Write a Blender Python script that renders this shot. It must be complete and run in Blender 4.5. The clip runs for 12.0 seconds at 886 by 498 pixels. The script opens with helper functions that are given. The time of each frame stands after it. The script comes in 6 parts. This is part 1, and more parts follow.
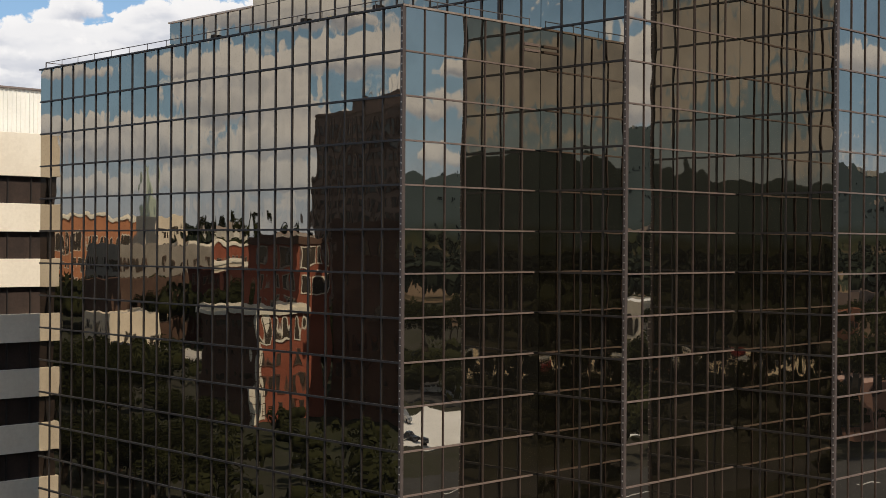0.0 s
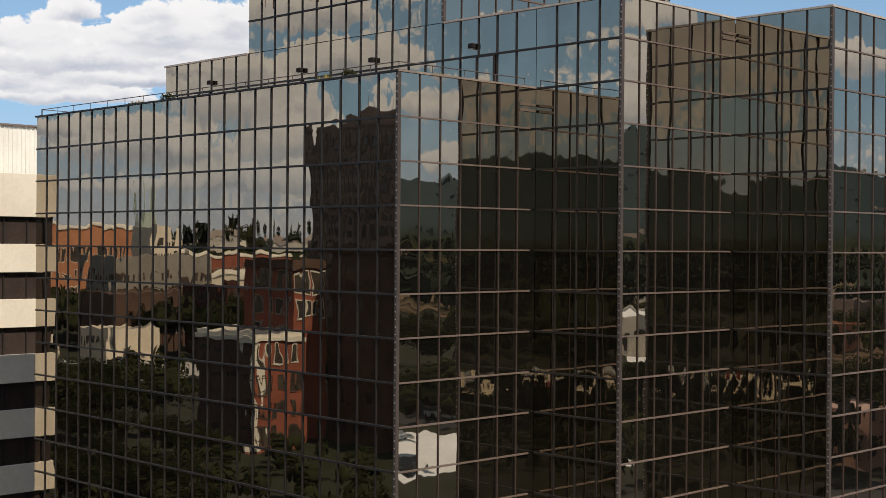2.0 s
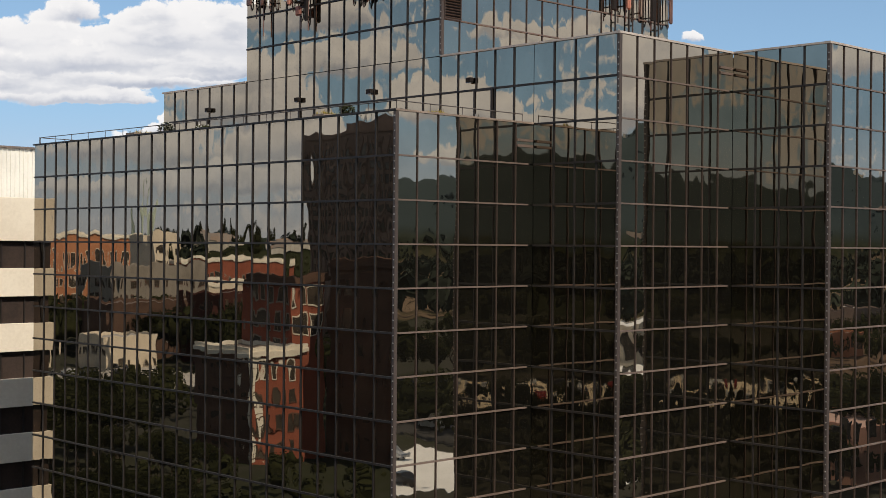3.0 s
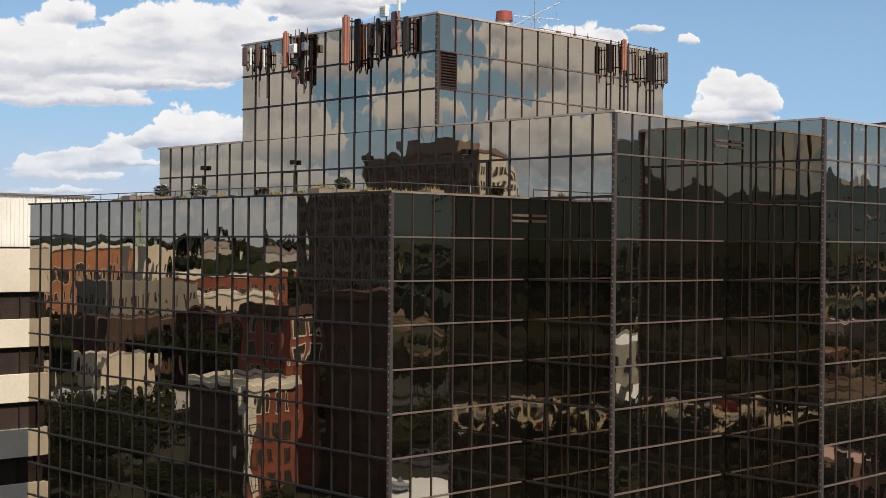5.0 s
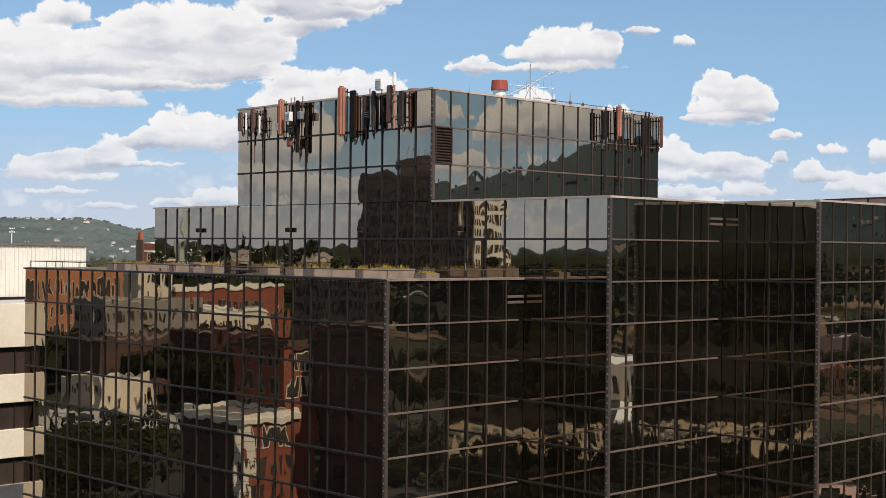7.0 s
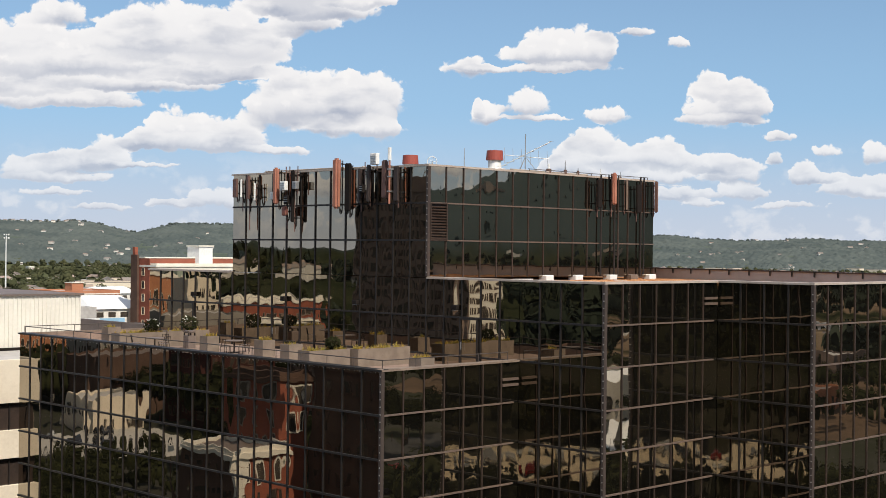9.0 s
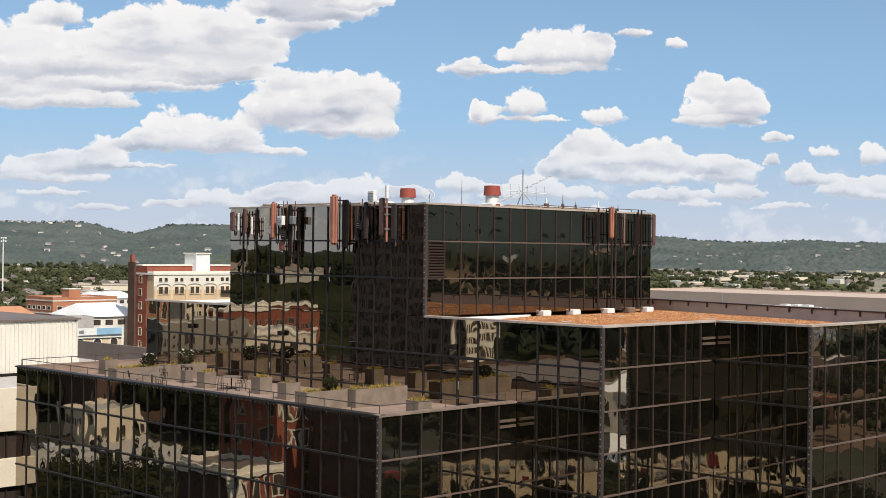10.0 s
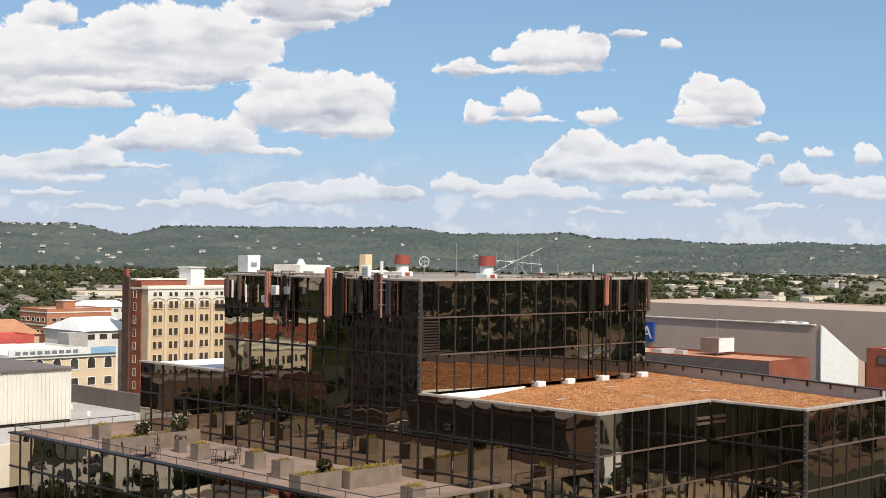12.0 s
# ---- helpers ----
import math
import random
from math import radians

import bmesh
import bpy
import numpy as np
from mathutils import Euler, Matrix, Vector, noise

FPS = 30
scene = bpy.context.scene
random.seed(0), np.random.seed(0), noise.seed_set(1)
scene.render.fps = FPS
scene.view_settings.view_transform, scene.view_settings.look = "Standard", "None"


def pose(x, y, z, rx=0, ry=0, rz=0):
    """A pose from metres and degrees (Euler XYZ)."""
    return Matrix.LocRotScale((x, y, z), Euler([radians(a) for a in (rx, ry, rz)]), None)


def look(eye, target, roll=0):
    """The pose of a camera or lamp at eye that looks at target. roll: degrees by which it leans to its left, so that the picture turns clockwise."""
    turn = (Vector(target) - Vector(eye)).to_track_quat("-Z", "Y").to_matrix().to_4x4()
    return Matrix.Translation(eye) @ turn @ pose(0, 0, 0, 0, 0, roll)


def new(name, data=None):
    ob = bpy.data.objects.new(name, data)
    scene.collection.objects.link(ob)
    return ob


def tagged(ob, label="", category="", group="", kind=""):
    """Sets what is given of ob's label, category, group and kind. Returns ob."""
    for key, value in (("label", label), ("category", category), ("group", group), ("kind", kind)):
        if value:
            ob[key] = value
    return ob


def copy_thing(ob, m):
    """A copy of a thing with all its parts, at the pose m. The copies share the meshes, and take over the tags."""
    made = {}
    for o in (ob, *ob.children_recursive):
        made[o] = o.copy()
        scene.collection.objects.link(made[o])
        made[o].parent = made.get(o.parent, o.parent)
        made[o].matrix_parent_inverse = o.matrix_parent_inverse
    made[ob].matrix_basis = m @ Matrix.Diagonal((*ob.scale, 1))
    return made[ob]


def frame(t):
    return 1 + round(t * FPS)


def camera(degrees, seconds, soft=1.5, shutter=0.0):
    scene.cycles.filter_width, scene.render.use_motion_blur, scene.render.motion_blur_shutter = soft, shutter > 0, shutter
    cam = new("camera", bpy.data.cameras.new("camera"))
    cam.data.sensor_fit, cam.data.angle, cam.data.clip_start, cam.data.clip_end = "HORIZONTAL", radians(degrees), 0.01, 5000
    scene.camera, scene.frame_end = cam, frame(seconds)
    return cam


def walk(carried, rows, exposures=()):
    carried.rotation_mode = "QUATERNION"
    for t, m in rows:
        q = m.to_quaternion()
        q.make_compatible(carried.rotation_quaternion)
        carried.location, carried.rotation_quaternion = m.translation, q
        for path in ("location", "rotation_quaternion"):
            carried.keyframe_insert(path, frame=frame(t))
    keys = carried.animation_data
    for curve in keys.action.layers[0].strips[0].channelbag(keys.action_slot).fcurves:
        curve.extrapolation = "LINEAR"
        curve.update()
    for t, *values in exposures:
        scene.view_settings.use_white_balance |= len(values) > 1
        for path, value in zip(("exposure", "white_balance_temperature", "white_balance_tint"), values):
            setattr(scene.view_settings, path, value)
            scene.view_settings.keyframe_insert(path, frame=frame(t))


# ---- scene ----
cam = camera(36.17, 12.0, soft=0.5)
PATH = [
    (0.0, pose(-41.091, -44.689, 21.349, 89.790, 0, -44.329) @ pose(0, 0, 0, 0, 0, 0.377)),
    (0.5, pose(-41.066, -44.718, 22.043, 89.796, 0, -44.346) @ pose(0, 0, 0, 0, 0, 0.391)),
    (1.0, pose(-41.049, -44.746, 22.749, 89.806, 0, -44.367) @ pose(0, 0, 0, 0, 0, 0.404)),
    (1.5, pose(-41.038, -44.772, 23.459, 89.831, 0, -44.392) @ pose(0, 0, 0, 0, 0, 0.418)),
    (2.0, pose(-41.033, -44.796, 24.211, 89.846, 0, -44.420) @ pose(0, 0, 0, 0, 0, 0.431)),
    (2.5, pose(-41.033, -44.819, 25.031, 89.861, 0, -44.452) @ pose(0, 0, 0, 0, 0, 0.445)),
    (3.0, pose(-41.038, -44.839, 25.928, 89.877, 0, -44.486) @ pose(0, 0, 0, 0, 0, 0.459)),
    (5.0, pose(-41.086, -44.898, 29.495, 89.977, 0, -44.652) @ pose(0, 0, 0, 0, 0, 0.513)),
    (5.5, pose(-41.102, -44.907, 30.433, 89.987, 0, -44.699) @ pose(0, 0, 0, 0, 0, 0.526)),
    (6.0, pose(-41.119, -44.912, 31.420, 89.998, 0, -44.748) @ pose(0, 0, 0, 0, 0, 0.540)),
    (6.5, pose(-41.135, -44.914, 32.387, 90.018, 0, -44.799) @ pose(0, 0, 0, 0, 0, 0.554)),
    (7.0, pose(-41.150, -44.913, 33.429, 90.030, 0, -44.851) @ pose(0, 0, 0, 0, 0, 0.567)),
    (9.0, pose(-41.186, -44.874, 37.444, 90.078, 0, -45.067) @ pose(0, 0, 0, 0, 0, 0.622)),
    (9.5, pose(-41.185, -44.854, 38.443, 90.092, 0, -45.123) @ pose(0, 0, 0, 0, 0, 0.635)),
    (10.0, pose(-41.180, -44.831, 39.449, 90.112, 0, -45.178) @ pose(0, 0, 0, 0, 0, 0.649)),
    (10.5, pose(-41.168, -44.803, 40.483, 90.119, 0, -45.234) @ pose(0, 0, 0, 0, 0, 0.662)),
    (11.0, pose(-41.150, -44.771, 41.484, 90.120, 0, -45.289) @ pose(0, 0, 0, 0, 0, 0.676)),
    (11.5, pose(-41.125, -44.734, 42.489, 90.122, 0, -45.343) @ pose(0, 0, 0, 0, 0, 0.689)),
    (12.0, pose(-41.091, -44.692, 43.515, 90.133, 0, -45.397) @ pose(0, 0, 0, 0, 0, 0.703)),
]
walk(cam, PATH)

# ---------------------------------------------------------------- light
SUN_EL = radians(49)
SUN_TO = Vector((-0.24, -1.0, 0)).normalized() * math.cos(SUN_EL) + Vector((0, 0, math.sin(SUN_EL)))
sun_data = bpy.data.lights.new("sun", "SUN")
sun_data.energy, sun_data.angle, sun_data.color = 5.0, radians(0.55), (1.0, 0.93, 0.82)
sun = new("sun", sun_data)
sun.matrix_world = look(SUN_TO * 400, (0, 0, 0))

# axes of the view: AHEAD and ASIDE span the horizon
AHEAD, ASIDE = Vector((0.7071, 0.7071, 0)), Vector((0.7071, -0.7071, 0))


class Nodes:
    """Short hand for building node trees."""

    def __init__(self, tree):
        self.tree = tree

    def add(self, kind, ins=(), **props):
        n = self.tree.nodes.new(kind)
        if "operation" in props:
            n.operation = props["operation"]
        if props.get("use_clamp"):
            n.use_clamp = True
        if "interpolation_type" in props:
            n.interpolation_type = props["interpolation_type"]
        if "data_type" in props:
            n.data_type = props["data_type"]
        if "node_tree" in props:
            n.node_tree = props["node_tree"]
        for key, v in (ins.items() if isinstance(ins, dict) else enumerate(ins)):
            if v is None:
                continue
            if isinstance(v, bpy.types.NodeSocket):
                self.tree.links.new(v, n.inputs[key])
            else:
                n.inputs[key].default_value = v
        return n

    def math(self, op, a, b=None, c=None, clamp=False):
        return self.add("ShaderNodeMath", (a, b, c), operation=op, use_clamp=clamp).outputs[0]

    def vec(self, op, a, b=None, c=None):
        n = self.add("ShaderNodeVectorMath", (a, b, c), operation=op)
        return n.outputs[1] if op in ("LENGTH", "DOT_PRODUCT", "DISTANCE") else n.outputs[0]

    def noise(self, vec, scale, detail=4.0, rough=0.55, dist=0.0):
        return self.add("ShaderNodeTexNoise", {"Vector": vec, "Scale": scale, "Detail": detail, "Roughness": rough, "Distortion": dist}).outputs[0]

    def ramp(self, value, a, b, lo=0.0, hi=1.0):
        return self.add("ShaderNodeMapRange", {0: value, 1: a, 2: b, 3: lo, 4: hi}, interpolation_type="SMOOTHSTEP").outputs[0]

    def mix(self, fac, a, b):
        n = self.add("ShaderNodeMix", data_type="RGBA")
        for key, v in ((0, fac), (6, a), (7, b)):
            if isinstance(v, bpy.types.NodeSocket):
                self.tree.links.new(v, n.inputs[key])
            else:
                n.inputs[key].default_value = v
        return n.outputs[2]


def heaps(n, d, ahead, aside):
    """Cumulus heaps in one quarter of the sky. Gives puff(), which adds a heap with a flat base, and the running sums."""
    front = n.vec("DOT_PRODUCT", d, tuple(ahead))
    safe = n.math("MAXIMUM", front, 0.05)
    u = n.math("DIVIDE", n.vec("DOT_PRODUCT", d, tuple(aside)), safe)
    v = n.math("DIVIDE", n.vec("DOT_PRODUCT", d, (0, 0, 1)), safe)
    p = n.add("ShaderNodeCombineXYZ", (u, v, 0.0)).outputs[0]
    total = [(0.0, 0.0, 0.0)]

    def puff(x, y, rx, ry):
        """One heap of cloud: its place, half width and rise over its base, in thousandths of the distance."""
        q = n.vec("MULTIPLY_ADD", p, (1000 / rx, 1000 / ry, 0), (-x / rx, -y / ry, 1))
        q = n.vec("MINIMUM", q, n.vec("MULTIPLY", q, (1, 1.9, 1)))
        w = n.math("MAXIMUM", n.math("MULTIPLY_ADD", n.vec("DOT_PRODUCT", q, q), -1.0, 2.72), 0.0)
        part_of = n.add("ShaderNodeVectorMath", {0: q, 3: w}, operation="SCALE").outputs[0]
        total[0] = n.vec("ADD", part_of, total[0])

    return puff, total, n.ramp(front, 0.84, 0.92)


def cloud_field(n, d):
    """Thickness of the cumulus at a direction of the sky, and how high in its heap that lies (-1 at the base, 1 at the top)."""
    puff, ahead_sum, ahead_part = heaps(n, d, AHEAD, ASIDE)
    puff(-286, 170, 25, 13)
    puff(-313, 151, 35, 17)
    puff(-193, 154, 58, 28)
    puff(-151, 149, 38, 23)
    puff(-232, 150, 35, 20)
    puff(-259, 132, 108, 11)
    puff(-184, 126, 46, 6)
    puff(-296, 108, 79, 12)
    puff(-267, 104, 40, 5)
    puff(-126, 180, 25, 12)
    puff(-101, 164, 24, 14)
    puff(-64, 183, 31, 8)
    puff(-121, 103, 24, 25)
    puff(-88, 106, 35, 26)
    puff(-52, 108, 24, 26)
    puff(-71, 88, 40, 10)
    puff(-46, 87, 13, 17)
    puff(-200, 84, 20, 21)
    puff(-160, 82, 30, 18)
    puff(-183, 75, 48, 8)
    puff(-125, 72, 28, 5)
    puff(-217, 77, 18, 9)
    puff(-246, 64, 18, 17)
    puff(-271, 61, 27, 12)
    puff(-304, 56, 27, 12)
    puff(-225, 61, 31, 3)
    puff(-283, 50, 42, 5)
    puff(-287, 40, 27, 4)
    puff(-168, 35, 20, 11)
    puff(-199, 31, 23, 4)
    puff(-58, 44, 22, 15)
    puff(-83, 42, 20, 9)
    puff(-112, 44, 13, 9)
    puff(-33, 40, 25, 7)
    puff(-99, 36, 31, 5)
    puff(13, 49, 15, 10)
    puff(26, 47, 10, 6)
    puff(89, 147, 32, 21)
    puff(66, 144, 24, 11)
    puff(20, 133, 19, 10)
    puff(54, 134, 40, 4)
    puff(95, 135, 35, 5)
    puff(116, 146, 13, 17)
    puff(139, 163, 14, 5)
    puff(170, 155, 9, 5)
    puff(60, 107, 17, 14)
    puff(33, 99, 13, 10)
    puff(28, 104, 4, 9)
    puff(71, 98, 27, 3)
    puff(121, 101, 16, 8)
    puff(206, 105, 31, 23)
    puff(195, 122, 13, 14)
    puff(225, 110, 18, 18)
    puff(206, 98, 35, 5)
    puff(115, 80, 20, 15)
    puff(96, 63, 20, 17)
    puff(134, 67, 26, 13)
    puff(163, 69, 20, 15)
    puff(196, 64, 26, 9)
    puff(217, 59, 22, 12)
    puff(146, 55, 54, 8)
    puff(244, 69, 7, 8)
    puff(246, 87, 13, 5)
    puff(67, 47, 18, 13)
    puff(84, 61, 8, 9)
    puff(59, 41, 27, 5)
    puff(284, 75, 11, 6)
    puff(317, 73, 13, 10)
    puff(267, 58, 11, 11)
    puff(284, 54, 24, 5)
    puff(325, 54, 18, 8)
    puff(192, 37, 16, 4)
    puff(155, 42, 14, 4)
    puff(-280, 139, 62, 20)
    puff(-163, 133, 54, 15)
    puff(-225, 120, 71, 9)
    puff(-313, 118, 50, 12)
    puff(-305, 134, 33, 21)
    puff(-89, 176, 46, 12)
    puff(-120, 39, 26, 9)
    puff(317, 46, 25, 8)
    puff(-70, 37, 23, 9)
    puff(-29, 39, 17, 8)
    puff(46, 41, 19, 8)
    puff(101, 41, 25, 8)
    puff(171, 43, 25, 7)
    puff(221, 45, 25, 8)
    puff(296, 46, 25, 8)
    puff(-141, 32, 19, 5)
    puff(-253, 29, 25, 4)
    puff(122, 31, 25, 3)
    puff(255, 35, 29, 4)
    puff, shade_sum, shade_part = heaps(n, d, -ASIDE, -AHEAD)
    puff(-156, 106, 54, 33)
    puff(-122, 75, 38, 25)
    puff(-243, 70, 71, 23)
    puff(-289, 84, 29, 12)
    puff(-81, 134, 46, 17)
    puff(-160, 46, 62, 14)
    puff(-202, 129, 25, 8)
    puff(-289, 124, 33, 8)
    puff(-255, 41, 58, 8)
    puff(-72, 42, 54, 12)
    puff(-139, 167, 67, 17)
    puff(-235, 170, 25, 8)
    puff(-6, 97, 50, 25)
    puff(78, 72, 58, 25)
    puff, sunny_sum, sunny_part = heaps(n, d, ASIDE, AHEAD)
    puff(84, 135, 62, 29)
    puff(121, 102, 50, 29)
    puff(67, 89, 46, 17)
    puff(-4, 125, 21, 11)
    puff(-24, 100, 25, 14)
    puff(1, 63, 29, 9)
    puff(159, 131, 38, 25)
    puff(33, 159, 25, 12)
    puff(209, 86, 46, 17)
    puff(292, 136, 29, 17)
    puff(-75, 121, 29, 12)
    puff(137, 168, 42, 12)
    mass, level = None, None
    for total, share in ((ahead_sum, ahead_part), (shade_sum, shade_part), (sunny_sum, sunny_part)):
        x = n.add("ShaderNodeSeparateXYZ", (total[0],))
        m, k = n.math("MULTIPLY", x.outputs[2], share), n.math("MULTIPLY", x.outputs[1], share)
        mass, level = (m, k) if mass is None else (n.math("ADD", mass, m), n.math("ADD", level, k))
    rest = n.math("SUBTRACT", 1.0, n.math("ADD", ahead_part, n.math("MULTIPLY", n.math("ADD", shade_part, sunny_part), 0.35)), clamp=True)
    broad = n.noise(n.vec("MULTIPLY", d, (1, 1, 2.2)), 5.0, 6.0, 0.52, 0.3)
    wide = n.math("MINIMUM", n.math("MULTIPLY_ADD", broad, 6.0, -2.35), 1.6)
    mass = n.math("ADD", mass, n.math("MULTIPLY", n.math("MAXIMUM", wide, 0.0), rest))
    level = n.math("DIVIDE", level, n.math("MAXIMUM", mass, 0.06))
    return mass, level


def make_world():
    w = bpy.data.worlds.new("sky")
    scene.world = w
    w.use_nodes = True
    w.node_tree.nodes.clear()
    n = Nodes(w.node_tree)
    sky = n.add("ShaderNodeTexSky")
    sky.sky_type, sky.sun_disc, sky.sun_elevation, sky.sun_rotation = "NISHITA", False, SUN_EL, radians(193.5)
    sky.altitude, sky.air_density, sky.dust_density, sky.ozone_density = 200, 1.0, 0.9, 2.5
    d = n.add("ShaderNodeTexCoord").outputs["Generated"]
    stir = n.add("ShaderNodeTexNoise", {"Vector": d, "Scale": 34.0, "Detail": 4.0, "Roughness": 0.55}).outputs["Color"]
    fret = n.add("ShaderNodeTexNoise", {"Vector": d, "Scale": 120.0, "Detail": 3.0, "Roughness": 0.6}).outputs["Color"]
    bent = n.vec("ADD", d, n.vec("MULTIPLY_ADD", stir, (0.022, 0.022, 0.012), (-0.011, -0.011, -0.006)))
    bent = n.vec("ADD", bent, n.vec("MULTIPLY_ADD", fret, (0.006, 0.006, 0.005), (-0.003, -0.003, -0.0025)))
    mass, level = cloud_field(n, bent)
    height = n.vec("DOT_PRODUCT", d, (0, 0, 1))
    billow = n.add("ShaderNodeTexVoronoi", {"Vector": n.vec("ADD", n.vec("MULTIPLY", d, (1, 1, 1.15)), n.vec("MULTIPLY", fret, (0.010, 0.010, 0.010))), "Scale": 70.0, "Detail": 2.0, "Roughness": 0.5}).outputs["Distance"]
    dens = n.math("ADD", mass, n.math("MULTIPLY_ADD", billow, -0.92, 0.34))
    soft = n.ramp(level, -0.7, 0.2, 1.0, 0.34)
    alpha = n.ramp(n.math("DIVIDE", n.math("SUBTRACT", dens, 0.16), soft), 0.0, 1.0)
    alpha = n.math("MULTIPLY", alpha, n.math("MULTIPLY", n.ramp(height, 0.0, 0.03), n.ramp(height, 0.02, 0.10, 0.62, 1.0)))
    under = n.math("MULTIPLY", n.ramp(level, 0.35, -0.55), n.ramp(mass, 0.2, 1.2))
    fold = n.ramp(n.noise(n.vec("MULTIPLY", d, (1, 1, 2.6)), 19.0, 4.0, 0.5), 0.46, 0.66)
    crease = n.ramp(billow, 0.30, 0.75)
    shade = n.math("MULTIPLY_ADD", under, 0.66, n.math("MULTIPLY", n.math("MULTIPLY", n.math("MULTIPLY_ADD", crease, 0.30, fold), 0.42), n.ramp(mass, 0.6, 2.0)), clamp=True)
    cloud = n.mix(shade, (1.0, 0.975, 0.962, 1), (0.47, 0.505, 0.60, 1))
    haze = n.ramp(height, -0.02, 0.22, 1.0, 0.0)
    blue = n.add("ShaderNodeBackground", (sky.outputs[0], 0.105)).outputs[0]
    pale = n.add("ShaderNodeBackground", ((0.30, 0.59, 0.98, 1), 0.90)).outputs[0]
    air = n.add("ShaderNodeMixShader", (n.math("MULTIPLY_ADD", haze, 0.55, 0.24), blue, pale)).outputs[0]
    veil = n.math("MULTIPLY", n.ramp(n.math("SUBTRACT", n.noise(n.vec("MULTIPLY", d, (1, 1, 1.8)), 24.0, 6.0, 0.5), n.math("MULTIPLY", billow, 0.16)), 0.37, 0.52), n.ramp(height, 0.03, 0.085, 0.36, 0.0))
    alpha = n.math("MAXIMUM", alpha, n.math("MULTIPLY", veil, n.ramp(height, -0.01, 0.02)))
    low = n.ramp(height, -0.01, 0.11, 0.85, 0.0)
    milky = n.add("ShaderNodeBackground", ((0.68, 0.71, 0.79, 1), 0.93)).outputs[0]
    air = n.add("ShaderNodeMixShader", (low, air, milky)).outputs[0]
    white = n.add("ShaderNodeBackground", (cloud, 0.96)).outputs[0]
    both = n.add("ShaderNodeMixShader", (n.math("MULTIPLY", alpha, 0.97), air, white)).outputs[0]
    n.add("ShaderNodeOutputWorld", (both,))


make_world()


# ---------------------------------------------------------------- materials
def surf(name, col, col2=None, scale=1.0, rough=0.8, metal=0.0, bump=0.0, grain=18.0, spread=0.0, spec=0.4, share=0.35):
    """A surface of two tones in large patches and fine grain. spread: how far single pieces differ."""
    m = bpy.data.materials.new(name)
    m.use_nodes = True
    t = m.node_tree
    t.nodes.clear()
    n = Nodes(t)
    pos = n.add("ShaderNodeNewGeometry").outputs["Position"]
    col2 = col2 or tuple(c * 0.8 for c in col)
    broad = n.noise(pos, scale, 4.0, 0.6)
    fine = n.noise(pos, scale * grain, 3.0, 0.6)
    f = n.math("ADD", n.math("MULTIPLY", broad, 1 - share), n.math("MULTIPLY", fine, share))
    f = n.ramp(f, 0.36, 0.64)
    c = n.mix(f, (*col, 1), (*col2, 1))
    if spread:
        rnd = n.add("ShaderNodeObjectInfo").outputs["Random"]
        c = n.add("ShaderNodeHueSaturation", {"Value": n.math("MULTIPLY_ADD", rnd, spread, 1 - spread / 2), "Color": c}).outputs[0]
    b = n.add("ShaderNodeBsdfPrincipled", {"Base Color": c, "Metallic": metal, "Specular IOR Level": spec})
    t.links.new(n.math("MULTIPLY_ADD", fine, 0.2, rough - 0.1, clamp=True), b.inputs["Roughness"])
    if bump:
        bp = n.add("ShaderNodeBump", {"Strength": 0.6, "Distance": bump, "Height": fine})
        t.links.new(bp.outputs[0], b.inputs["Normal"])
    n.add("ShaderNodeOutputMaterial", (b.outputs[0],))
    return m


def leafy(name, col, col2, scale, grain=12.0, spread=0.0):
    """Foliage that lets some light through."""
    m = surf(name, col, col2, scale, 0.9, grain=grain, spread=spread, spec=0.04)
    n = Nodes(m.node_tree)
    bsdf = next(k for k in m.node_tree.nodes if k.type == "BSDF_PRINCIPLED")
    out = next(k for k in m.node_tree.nodes if k.type == "OUTPUT_MATERIAL")
    thin = n.add("ShaderNodeBsdfTranslucent", {"Color": bsdf.inputs["Base Color"].links[0].from_socket})
    m.node_tree.links.new(n.add("ShaderNodeMixShader", (0.42, bsdf.outputs[0], thin.outputs[0])).outputs[0], out.inputs[0])
    return m


def coated_glass(name, tint, wave=0.0042, rough=0.012):
    """Dark reflective curtain-wall glass, slightly uneven."""
    m = bpy.data.materials.new(name)
    m.use_nodes = True
    t = m.node_tree
    t.nodes.clear()
    n = Nodes(t)
    pos = n.add("ShaderNodeNewGeometry").outputs["Position"]
    wav = n.noise(n.vec("MULTIPLY", pos, (1.2, 1.2, 0.8)), 0.85, 0.5, 0.4)
    bp = n.add("ShaderNodeBump", {"Strength": 1.0, "Distance": wave, "Height": wav})
    film = n.noise(pos, 0.45, 3.0)
    c = n.mix(n.ramp(film, 0.35, 0.65), (*tint, 1), (*(k * 0.9 for k in tint), 1))
    b = n.add("ShaderNodeBsdfPrincipled", {"Base Color": c, "Metallic": 0.990, "Roughness": rough, "Normal": bp.outputs[0]})
    n.add("ShaderNodeOutputMaterial", (b.outputs[0],))
    return m


